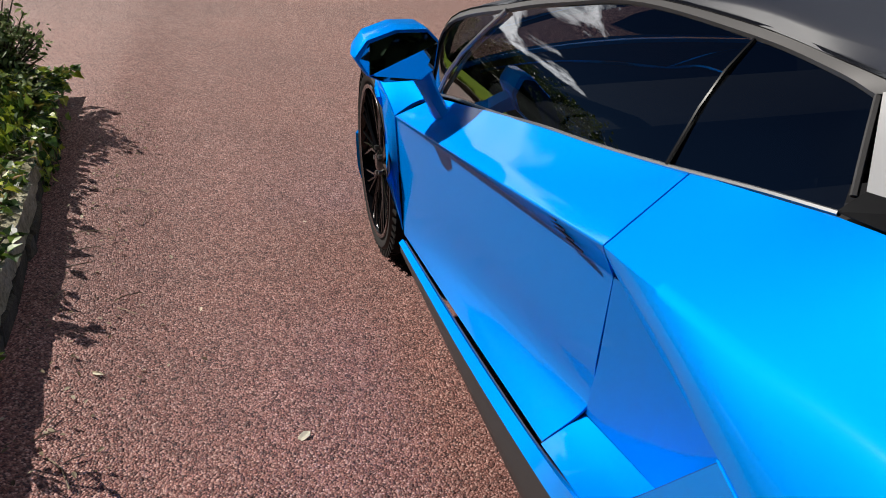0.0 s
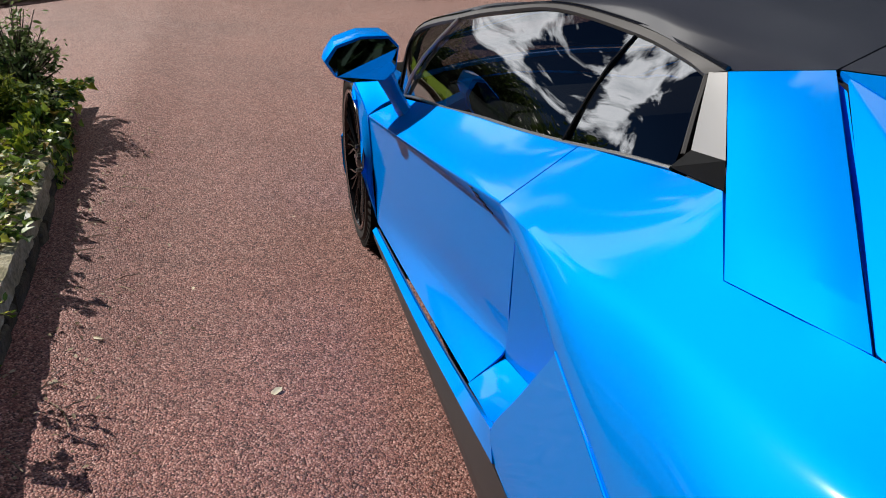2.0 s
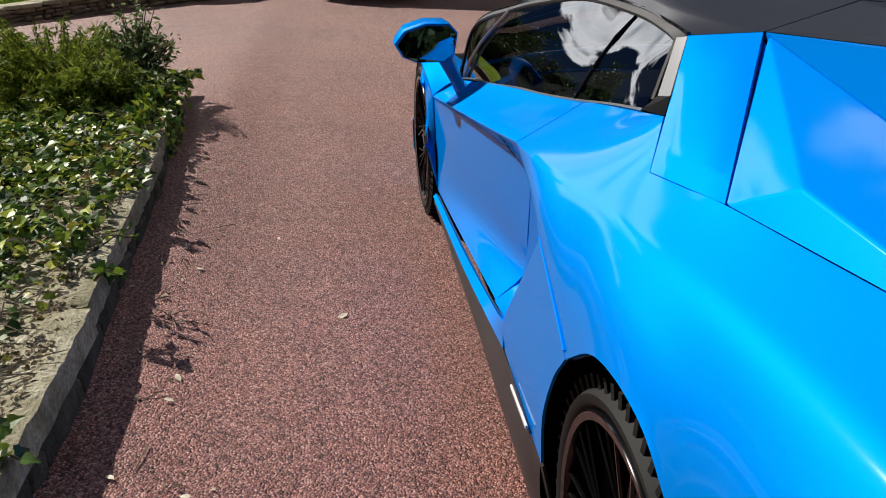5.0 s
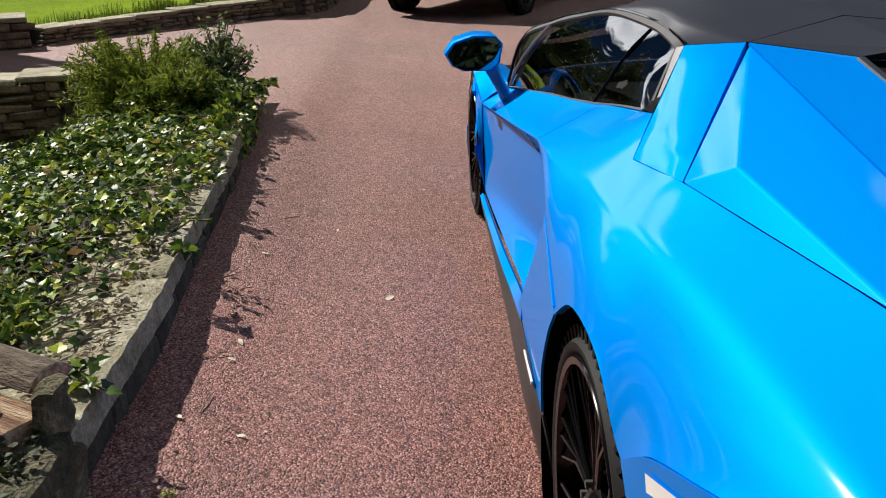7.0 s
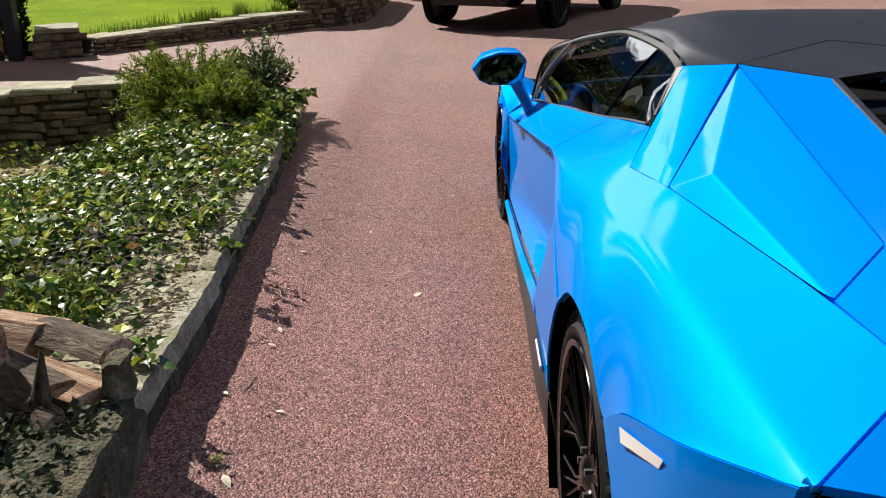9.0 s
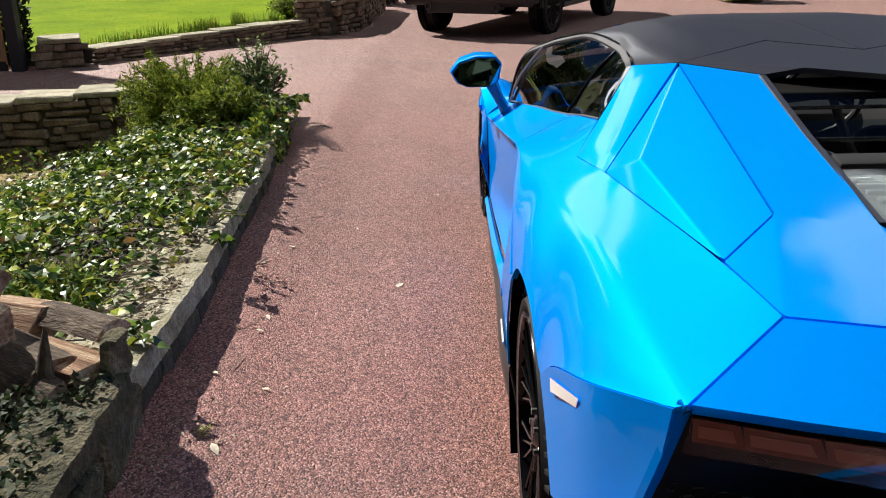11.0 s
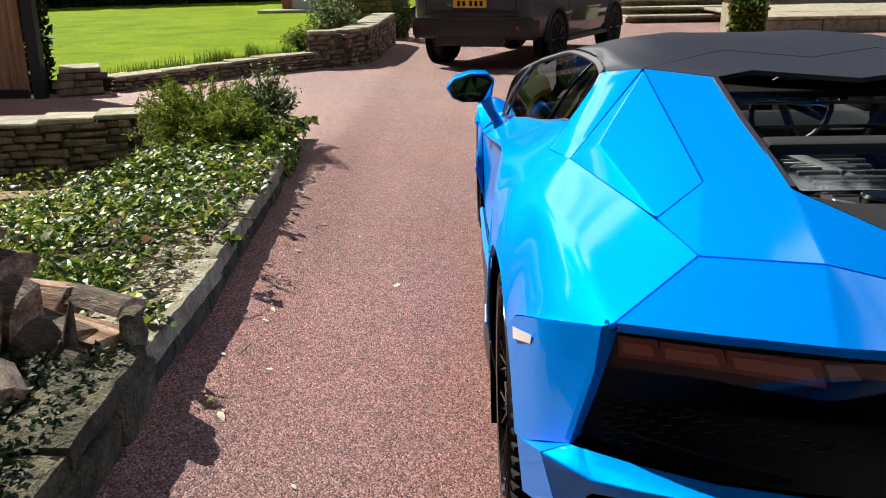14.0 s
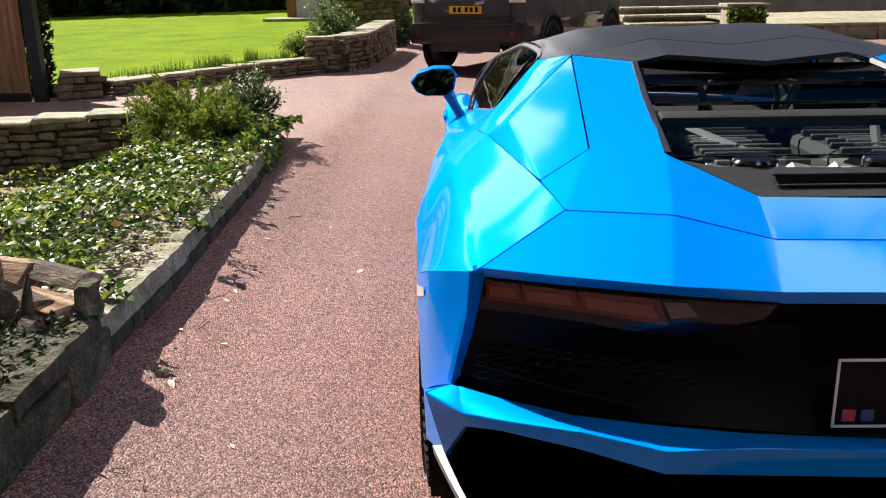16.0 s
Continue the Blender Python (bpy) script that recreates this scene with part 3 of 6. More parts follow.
# bed soil
def bed_z(x, y):
    f = min(1.0, max(0.0, (-2.35 - x) / 1.7))
    return 0.285 - 0.40 * f * f * (3 - 2 * f) * min(1.0, 0.45 + 0.16 * y) + 0.02 * noise.noise(Vector((x * 2.1, y * 2.1, 0.3)))


def sheet(xs, ys, zf):
    bm = bmesh.new()
    g = [[bm.verts.new((x, y, zf(x, y))) for y in ys] for x in xs]
    for i in range(len(xs) - 1):
        for j in range(len(ys) - 1):
            bm.faces.new((g[i][j], g[i + 1][j], g[i + 1][j + 1], g[i][j + 1]))
    bmesh.ops.recalc_face_normals(bm, faces=bm.faces[:])
    return bm


def frange(a, b, n):
    return [a + (b - a) * i / n for i in range(n + 1)]


tagged(part("ground_bed_soil", sheet(frange(-6.6, -2.24, 40), frange(0.36, 4.75, 42), bed_z), SOIL, smooth=True, sharp=80), "dark leaf-littered soil of the planted bed", "soil", kind="structure")
tagged(part("ground_wall_foot_soil", sheet(frange(-6.6, -3.08, 30), frange(4.72, 5.0, 5), lambda x, y: bed_z(x, y) - 0.004), SOIL, smooth=True, sharp=80), "dark soil at the foot of the stone wall", "soil", kind="structure")
tagged(part("ground_bare_patch", sheet(frange(-6.5, -3.7, 14), frange(3.7, 4.62, 8), lambda x, y: bed_z(x, y) + 0.012), STRAW, smooth=True, sharp=80), "dry straw-coloured bare earth below the wall", "soil", kind="structure")
tagged(part("ground_log_soil", sheet(frange(-5.5, -2.17, 12), frange(-5.0, 0.4, 16), lambda x, y: 0.265 + 0.02 * noise.noise(Vector((x * 3, y * 3, 1)))), SOIL, smooth=True, sharp=80), "dark soil under the log pile", "soil", kind="structure")


# lawn beyond the wall
def lawn_z(x, y):
    return 0.23 + 0.014 * max(0, y - 9) + 0.02 * noise.noise(Vector((x * 0.4, y * 0.4, 2)))


lv_bm = bmesh.new()
edge = [(-5.7, 8.35), (-5.36, 8.62), (-4.85, 9.35), (-4.3, 9.95), (-3.76, 10.45), (-3.3, 10.9), (-2.95, 11.12), (-2.68, 11.6), (-2.62, 13.5), (-2.66, 16.6), (-2.3, 21.0), (-2.0, 29.5)]
lrows = []
for (x, y) in edge:
    far = (-28.0, 8.2 + (y - 8.35) * 1.1)
    lrows.append([lv_bm.verts.new((x + (far[0] - x) * s, y + (far[1] - y) * s, lawn_z(x + (far[0] - x) * s, y + (far[1] - y) * s))) for s in (0, 0.05, 0.12, 0.25, 0.5, 1)])
for A, B in zip(lrows, lrows[1:]):
    for k in range(5):
        lv_bm.faces.new((A[k], A[k + 1], B[k + 1], B[k]))
bmesh.ops.recalc_face_normals(lv_bm, faces=lv_bm.faces[:])
tagged(part("ground_lawn", lv_bm, LAWN, smooth=True, sharp=80), "bright sunlit mown lawn", "lawn", kind="structure")

# wooden gate and its post
gate = thing("wooden_gate", "tall brown vertical-board wooden gate", "gate", at=(-5.84, 8.04, 0.0))
for i in range(14):
    part("board", box(0.118, 0.022, 2.0, (-0.19 - 0.122 * i, -0.02 * (i % 2) * 0.1, 1.14), 0.004), FENCEWOOD, gate)
part("bottom_rail", box(1.75, 0.05, 0.14, (-1.02, 0.0, 0.10), 0.005), PLASTIC, gate, "dark bottom rail")
post = thing("gate_post", "dark painted square gate post", "post", at=(-5.83, 8.0, 0.0))
part("shaft", box(0.13, 0.13, 2.3, (0, 0, 1.15), 0.008), material("dark_slate_paint", (0.018, 0.022, 0.032), 0.5), post)
part("foot_plate", box(0.17, 0.17, 0.05, (0, 0, 0.025), 0.005), PLASTIC, post)

# small white garden house at the end of the lawn
hut = thing("garden_house", "small white-walled garden house at the end of the lawn", "house", at=(-4.55, 21.9, 0.36))
part("wall", box(1.9, 1.8, 2.3, (0.1, 1.0, 1.2), 0.02), material("white_house_wall", (0.72, 0.70, 0.66), 0.8), hut)
part("corner_post", box(0.22, 0.22, 2.35, (-0.95, 0.05, 1.2), 0.01), DOORWOOD, hut, "brown timber corner post")
part("roof", facets([(-1.1, -0.2, 2.35), (1.3, -0.2, 2.35), (1.3, 2.2, 2.35), (-1.1, 2.2, 2.35), (-1.1, 1.0, 3.1), (1.3, 1.0, 3.1)], [(0, 1, 5, 4), (2, 3, 4, 5), (0, 4, 3), (1, 2, 5), (0, 3, 2, 1)]), material("grey_slate", (0.06, 0.06, 0.065), 0.7), hut, "grey slate roof")
part("paved_step", box(2.4, 0.9, 0.12, (-0.35, -0.40, 0.05), 0.01), COPING, hut, "pale paved step")

# terraced steps at the back
steps = thing("stone_steps", "weathered sandstone terrace steps at the end of the drive", "steps", at=(3.3, 21.6, 0))
for i in range(3):
    for k in range(3):
        part("tread", rough_block(1.05, 0.9, 0.06, i * 7 + k, 0.008, 0.012), COPING, steps).location = (0.5 + 1.06 * k, 0.75 * i, 0.18 * (i + 1) - 0.03)
        part("riser", rough_block(1.03, 0.5, 0.13, 60 + i * 7 + k, 0.008, 0.012), SANDSTONE, steps).location = (0.5 + 1.06 * k, 0.75 * i + 0.10, 0.18 * (i + 1) - 0.115)
pier = thing("ivy_pier", "short stone pier draped with ivy beside the steps", "pier", at=(4.15, 16.2, 0))
part("pier_block", rough_block(0.75, 0.6, 0.72, 5, 0.02, 0.02), SANDSTONE, pier).location = (0.55, 0.1, 0.36)
part("pier_cap", rough_block(0.85, 0.7, 0.07, 6, 0.01, 0.015), COPING, pier).location = (0.55, 0.1, 0.755)
terrace = thing("stone_terrace", "long pale stone terrace with a rough riser", "terrace", at=(5.4, 17.0, 0))
for i in range(3):
    for k in range(5):
        part("slab", rough_block(1.4, 1.9, 0.07, 20 + i * 4 + k, 0.008, 0.012), COPING, terrace).location = (0.7 + 1.41 * k, 0.95 + 1.91 * i, 0.305)
for k in range(6):
    part("riser", rough_block(1.15, 0.4, 0.27, 40 + k, 0.01, 0.015), SANDSTONE, terrace).location = (0.6 + 1.16 * k, 0.22, 0.135)
tagged(part("wall_house_back", box(30, 0.4, 5, (15, 27, 2.5), 0.02), RENDER), "pale stone house wall far behind", "wall", kind="structure")


# ---- the blue sports car ----
car = thing("sports_car", "bright blue wedge-shaped sports car with satin black roof on the drive", "car")
LINERS = []


def panel(name, bm, parent, mat=None, gap=0.0025, depth=0.014, centre=(0, 0.6, 0.5), bevel=0.006, label="", both=True, liner=True):
    """A body panel: creases rounded, its rim turned inwards at the shut lines, and its mirrored twin."""
    bmesh.ops.remove_doubles(bm, verts=bm.verts[:], dist=1e-5)
    bmesh.ops.recalc_face_normals(bm, faces=bm.faces[:])
    c = Vector(centre)
    if sum((f.calc_center_median() - c).dot(f.normal) * f.calc_area() for f in bm.faces) < 0:
        bmesh.ops.reverse_faces(bm, faces=bm.faces[:])
    if bevel:
        es = [e for e in bm.edges if len(e.link_faces) == 2 and e.calc_face_angle(0) > radians(9)]
        if es:
            bmesh.ops.bevel(bm, geom=es, offset=bevel, segments=3, affect="EDGES", profile=0.5, clamp_overlap=True)
    bm.normal_update()
    if liner:
        lb = bm.copy()
        lb.normal_update()
        for v, n in [(v, v.normal.copy()) for v in lb.verts]:
            v.co -= n * depth * 0.9
        LINERS.append(lb)
    edges = [e for e in bm.edges if e.is_boundary]
    push = {}
    for e in edges:
        f = e.link_faces[0]
        d = (e.verts[1].co - e.verts[0].co).normalized()
        inw = f.normal.cross(d).normalized()
        if inw.dot(f.calc_center_median() - e.verts[0].co) < 0:
            inw = -inw
        for v in e.verts:
            push.setdefault(v, []).append(inw)
    norm = {v: v.normal.copy() for v in push}
    for v, ds in push.items():
        s = sum(ds, Vector())
        if s.length > 1e-6:
            s = s.normalized()
            v.co += s * gap / max(0.35, s.dot(ds[0]))
    low = {v: bm.verts.new(v.co - norm[v] * depth) for v in push}
    for e in edges:
        a, b = e.link_loops[0].vert, e.link_loops[0].link_loop_next.vert
        try:
            bm.faces.new((b, a, low[a], low[b]))
        except ValueError:
            pass
    twin = mirror_x(bm.copy()) if both else None
    ob = part(name, bm, mat or BLUE, parent, label, smooth=True, sharp=40)
    if twin:
        return ob, part(name, twin, mat or BLUE, parent, label, smooth=True, sharp=40)
    return ob


def pair(name, make, mat, parent, label="", smooth=True, sharp=40):
    """A part and its mirrored twin."""
    a = part(name, make(), mat, parent, label, smooth, sharp)
    b = part(name, mirror_x(make()), mat, parent, label, smooth, sharp)
    return a, b


# main corners of the left flank
BF, SB, DT = (-0.862, 2.26, 0.700), (-0.744, 1.10, 0.871), (-0.739, 1.03, 0.883)
CF, DG = (-0.958, 2.424, 0.605), (-0.932, 0.935, 0.813)
RC, CT = (-0.617, 0.72, 1.088), (-0.520, 0.58, 1.113)
PL, PB = (-0.828, 0.322, 0.920), (-0.797, 0.086, 0.940)
CTIP, CB, TRI = (-0.587, -0.395, 0.990), (-0.703, -0.500, 0.943), (-0.670, -0.690, 0.928)
RCN, NOTCH = (-0.834, -0.810, 0.852), (-0.888, -0.740, 0.592)
IT, IB = (-0.973, 0.506, 0.737), (-0.984, 0.800, 0.405)
CREASE = [CF, (-0.957, 1.93, 0.676), (-0.947, 1.42, 0.746), DG]
RW, FW = (-0.035, 0.338), (2.77, 0.340)


def arc(deg, r=None, x=None, c=RW):
    """A point on the lip of a wheel arch."""
    if r is None:
        r = 0.366 if deg < 45 else 0.366 + 0.028 * min(1, (deg - 45) / 35)
    if x is None:
        x = -1.002 if deg < 65 else -1.002 + 0.036 * (min(deg, 170) - 65) / 105
    return (x, c[0] + r * math.cos(radians(deg)), c[1] + r * math.sin(radians(deg)))


DOOR_LIP = [(-0.953, 2.422, 0.594), (-0.932, 1.93, 0.655), (-0.906, 1.42, 0.704), (-0.876, 1.0, 0.720)]
door_l, door_r = panel("door", merged(
    patch([[BF, (-0.803, 1.68, 0.792), SB, DT], CREASE], 30, 4),
    patch([CREASE,
           DOOR_LIP], 30, 1),
    patch([DOOR_LIP,
           [(-0.948, 2.41, 0.45), (-0.927, 1.93, 0.50), (-0.900, 1.45, 0.53), (-0.870, 1.05, 0.52)],
           [(-0.945, 2.39, 0.29), (-0.922, 1.95, 0.34), (-0.894, 1.5, 0.385), (-0.864, 1.08, 0.41)],
           [(-0.946, 2.375, 0.222), (-0.948, 1.95, 0.255), (-0.946, 1.5, 0.287), (-0.942, 1.115, 0.312)]], 30, 15, smooth_v=True)),
    car, depth=0.006, label="blue door with a sharp shoulder crease")
panel("sill_blade", patch([[(-0.955, 2.345, 0.222), (-0.958, 1.6, 0.272), (-0.950, 1.12, 0.305), (-0.982, 0.805, 0.405)],
                           [(-0.972, 2.345, 0.206), (-0.978, 1.6, 0.246), (-0.974, 1.12, 0.276), (-0.990, 0.76, 0.350)]], 24, 2), car)
panel("side_skirt", patch([[(-0.966, 2.345, 0.203), (-0.972, 1.6, 0.243), (-0.968, 1.12, 0.273), (-0.986, 0.75, 0.345), (-0.999, 0.50, 0.345), (-0.994, 0.332, 0.322)],
                           [(-0.962, 2.33, 0.17), (-0.978, 1.6, 0.19), (-0.985, 1.12, 0.20), (-1.000, 0.75, 0.23), (-1.003, 0.48, 0.24), (-0.974, 0.322, 0.225)],
                           [(-0.915, 2.27, 0.115), (-0.925, 1.6, 0.115), (-0.940, 1.12, 0.12), (-0.966, 0.75, 0.122), (-0.978, 0.47, 0.122), (-0.966, 0.31, 0.122)]], 40, 8, smooth_v=True),
      car, SKIRT, label="matt black side skirt", depth=0.006)
QT = [DT, (-0.735, 0.87, 0.910), (-0.712, 0.70, 0.933), (-0.752, 0.472, 0.980), PL, (-0.812, 0.2, 0.93), PB, (-0.759, -0.15, 0.941), (-0.7195, -0.40, 0.9425), (-0.693, -0.56, 0.938), TRI]
QS = [DG, (-0.935, 0.82, 0.823), (-0.935, 0.70, 0.832), (-0.930, 0.55, 0.843), (-0.920, 0.38, 0.855), (-0.910, 0.2, 0.866), (-0.900, 0.02, 0.874), (-0.890, -0.18, 0.877), (-0.873, -0.40, 0.876), (-0.853, -0.62, 0.868), RCN]
QF = [(-0.929, 0.928, 0.800), (-0.924, 0.835, 0.756), (-0.946, 0.667, 0.744), IT, arc(55), arc(79), arc(104), arc(132), (-0.968, -0.405, 0.704), (-0.934, -0.615, 0.782), (-0.852, -0.80, 0.842)]
QB = [(p[0] + 0.014, p[1], p[2] - 0.012) for p in QT]


def run(pts, spans, per):
    """A line through pts, smooth within each span and with a corner where spans meet."""
    line = []
    for a, b in spans:
        v = [Vector(p) for p in pts[a:b + 1]]
        k = (b - a) * per
        line += [catmull(v, i / k) for i in range(0 if not line else 1, k + 1)]
    return np.array(line)


def rear_quarter():
    """Upper and lower faces stretched like a skin between their rims, meeting in a shoulder
    that is crisp at the door and rounder over the wheel."""
    per, nu, nl = 8, 12, 12
    cut = ((0, 2), (2, 3), (3, 4), (4, 10))
    T_, S_, F_ = run(QT, cut, per), run(QS, ((0, 10),), per), run(QF, cut, per)
    n = len(T_)
    u = np.linspace(0, 10, n)
    swell = np.minimum(1, np.minimum(u / 3, (10 - u) / 2.5))
    G = np.zeros((n, nu + nl + 1, 3))
    for j in range(nu + 1):
        G[:, j] = T_ + (S_ - T_) * (j / nu)
    for j in range(1, nl + 1):
        v = j / nl
        G[:, nu + j] = S_ + (F_ - S_) * v
        G[:, nu + j, 0] -= 0.020 * swell * 4 * v * (1 - v) * (1.3 - 0.6 * v)

    def relax(j0, j1, times, weight):
        for _ in range(times):
            M = (G[:-2, j0:j1] + G[2:, j0:j1] + G[1:-1, j0 - 1:j1 - 1] + G[1:-1, j0 + 1:j1 + 1]) / 4
            G[1:-1, j0:j1] += (M - G[1:-1, j0:j1]) * weight[1:-1, None, None]

    one = np.ones(n)
    relax(1, nu, 260, one)
    relax(nu + 1, nu + nl, 10, one)
    soft_ = 0.04 + 0.96 * np.clip((u - 2) / 4.5, 0, 1) * np.clip((10 - u) / 2.0, 0.1, 1)
    relax(nu - 4, nu + 5, 6, soft_ * 0.55)
    G = np.concatenate([run(QB, cut, per)[:, None], G], axis=1)
    bm_ = bmesh.new()
    vs = [[bm_.verts.new(p) for p in col] for col in G]
    for A, B in zip(vs, vs[1:]):
        for j in range(len(A) - 1):
            bm_.faces.new((A[j], B[j], B[j + 1], A[j + 1]))
    return bm_


panel("rear_quarter", rear_quarter(), car, bevel=0, label="blue rear quarter with a rounded shoulder over the wheel")
panel("quarter_lower_front", patch([[(-0.986, 0.755, 0.348), IB, (-0.979, 0.65, 0.575), IT], [(-0.996, 0.333, 0.325), arc(17), arc(38), arc(55)]], 16, 4), car, depth=0.006)
panel("quarter_lower_rear", patch([[arc(132), (-0.968, -0.405, 0.704), (-0.934, -0.615, 0.782), (-0.852, -0.80, 0.842)],
                                   [arc(147), (-0.963, -0.44, 0.62), (-0.938, -0.61, 0.73), (-0.858, -0.783, 0.755)],
                                   [arc(166), (-0.957, -0.49, 0.46), (-0.930, -0.62, 0.53), NOTCH]], 16, 8), car, gap=0.0, depth=0.006)
panel("rear_pillar", patch([[RC, CT], [PL, PB]], 8, 8, bulge=0.008), car, gap=0.0015, label="blue rear pillar panel")
K = (-0.745, -0.027, 1.000)
pair("cover_jamb", lambda: facets([(-0.512, 0.60, 1.098), (-0.535, 0.53, 1.092), (-0.80, 0.06, 0.920), (-0.80, 0.11, 0.920)], [(0, 1, 2, 3)]), BLUE, car, "blue door jamb under the pillar gap", False)
panel("engine_side_cover", facets([(-0.523, 0.555, 1.111), PB, CB, CTIP, K], [(0, 1, 4), (1, 2, 4), (0, 4, 2, 3)]), car, label="blue angular engine side cover", gap=0.002)
WT, WB, VT = (-0.347, 0.40, 1.105), (-0.437, -0.478, 0.993), (-0.283, -0.627, 0.935)
DL, DM = (-0.482, -0.773, 0.938), (-0.296, -0.774, 0.890)


def mx(p):
    return (-p[0], p[1], p[2])


panel("engine_deck", facets(
    [CT, CTIP, WB, WT, CB, TRI, DL, VT, DM, (0, -0.63, 0.930), (0, -0.775, 0.886)] + [mx(p) for p in (CT, CTIP, WB, WT, CB, TRI, DL, VT, DM)],
    [(0, 1, 2, 3), (1, 4, 5), (1, 5, 6, 2), (2, 6, 8, 7), (7, 8, 10, 9), (11, 14, 13, 12), (12, 16, 15), (12, 13, 17, 16), (13, 18, 19, 17), (18, 9, 10, 19)]),
    car, both=False, label="blue engine deck round the rear window")
TE = [RCN, (-0.69, -0.86, 0.851), (-0.51, -0.92, 0.852), (-0.337, -0.95, 0.851), (0, -0.965, 0.853)]
tail_v = [TRI, DL, DM, (0, -0.775, 0.886)] + TE
tail_f = [(0, 4, 5, 6, 1), (1, 6, 7, 2), (2, 7, 8, 3)]
tail_all = tail_v + [mx(p) for p in tail_v]
panel("tail_deck", facets(tail_all, tail_f + [tuple(i + 9 for i in f[::-1]) for f in tail_f]), car, both=False, label="blue tail deck", depth=0.022, liner=False)

# roof and pillars
panel("roof", patch([
    [RC, CT, (-0.38, 0.65, 1.1325), (-0.24, 0.72, 1.152), (0, 0.62, 1.135)],
    [(-0.592, 0.91, 1.090), (-0.562, 0.95, 1.116), (-0.42, 0.98, 1.155), (-0.25, 1.0, 1.168), (0, 0.98, 1.152)],
    [(-0.577, 1.22, 1.094), (-0.555, 1.25, 1.116), (-0.42, 1.28, 1.155), (-0.25, 1.3, 1.168), (0, 1.3, 1.155)],
    [(-0.617, 1.60, 1.075), (-0.592, 1.61, 1.085), (-0.43, 1.66, 1.115), (-0.24, 1.7, 1.135), (0, 1.72, 1.135)]], 20, 18, smooth_v=True, smooth_u=False),
    car, SATIN, gap=0.001, label="satin black roof panel with twin ridges", bevel=0)
panel("roof_rear_strip", facets(
    [CT, (-0.24, 0.72, 1.151), (0, 0.62, 1.134), WT, (-0.262, 0.355, 1.128), (0, 0.26, 1.113), (0.24, 0.72, 1.151), mx(CT), (0.262, 0.355, 1.128), mx(WT)],
    [(0, 1, 4, 3), (1, 2, 5, 4), (2, 6, 8, 5), (6, 7, 9, 8)]), car, SATIN, both=False, label="satin black rear roof strip", bevel=0.004)
RAIL = [(-0.845, 2.40, 0.700), (-0.775, 2.44, 0.885), (-0.705, 2.06, 0.992), (-0.652, 1.80, 1.045), (-0.605, 1.50, 1.088), (-0.573, 1.15, 1.092), (-0.592, 0.88, 1.088), RC]
panel("roof_side", patch([
    [(p[0] + 0.004, p[1], p[2] - 0.004) for p in RAIL],
    [(-0.80, 2.48, 0.715), (-0.735, 2.46, 0.895), (-0.665, 2.08, 1.008), (-0.610, 1.80, 1.056), (-0.570, 1.52, 1.080), (-0.535, 1.20, 1.095), (-0.540, 0.93, 1.095), (-0.505, 0.60, 1.085)]], 34, 3),
    car, SATIN, gap=0.0, bevel=0, label="satin black roof rail and windscreen pillar")
WTL, WTR = (-0.681, 0.695, 0.968), (-0.724, 0.519, 1.007)
GT = [(-0.848, 2.385, 0.690), (-0.785, 2.42, 0.872), (-0.715, 2.04, 0.980), (-0.662, 1.79, 1.033), (-0.615, 1.50, 1.077), (-0.583, 1.13, 1.078), (-0.600, 0.89, 1.074), (-0.612, 0.785, 1.066)]
GB = [(-0.846, 2.37, 0.685), (-0.832, 2.16, 0.722), (-0.812, 1.85, 0.765), (-0.790, 1.58, 0.808), (-0.766, 1.33, 0.840), (-0.742, 1.09, 0.876), (-0.722, 0.86, 0.916), (-0.704, 0.705, 0.938)]
for sgn in (1, -1):
    bm = patch([GT, GB], 30, 6, bulge=0.012)
    if sgn < 0:
        mirror_x(bm)
    g = part("side_window", bm, GLASS, car, "dark tinted side window glass", smooth=True)
    g.visible_shadow = False


def trim(points, r, sides=6):
    return tube([catmull([Vector(p) for p in points], i / 40) for i in range(41)], r, sides)


pair("window_trim", lambda: patch([[(p[0] - 0.005, p[1], p[2] - 0.004) for p in GT], [(p[0] - 0.008, p[1], p[2] + 0.004) for p in GT], [(p[0] - 0.003, p[1], p[2] + 0.001) for p in RAIL], [(p[0] + 0.004, p[1], p[2] - 0.004) for p in RAIL]], 40, 6), RAILTRIM, car, "brushed grey window surround")
pair("roof_seal", lambda: trim([(p[0] + 0.002, p[1], p[2] + 0.003) for p in RAIL], 0.005), GLOSSBLACK, car, "black seal along the roof edge")
pair("beltline_trim", lambda: trim([(p[0] - 0.004, p[1], p[2] - 0.002) for p in GB], 0.0045), CHROME, car, "thin metal beltline strip")
pair("window_divider", lambda: tube([(-0.582, 1.13, 1.080), (-0.640, 1.122, 1.025), (-0.688, 1.112, 0.965), (-0.722, 1.102, 0.915), (-0.748, 1.095, 0.876)], 0.0045, 6), GLOSSBLACK, car)
pair("quarter_light_bar", lambda: tube([(-0.726, 2.05, 0.978), (-0.768, 2.11, 0.915), (-0.808, 2.18, 0.845), (-0.836, 2.24, 0.772), (-0.848, 2.29, 0.708)], 0.007, 6), CHROME, car)
pair("pillar_trim", lambda: patch([[(-0.620, 0.772, 1.076), RC], [WTL, WTR]], 5, 8), BRIGHTTRIM, car, "brushed metal strip behind the window", True)
pair("window_rear_trim", lambda: trim([(-0.616, 0.783, 1.068), (-0.650, 0.748, 1.015), (-0.684, 0.712, 0.955)], 0.006), RAILTRIM, car, "grey metal window edge")
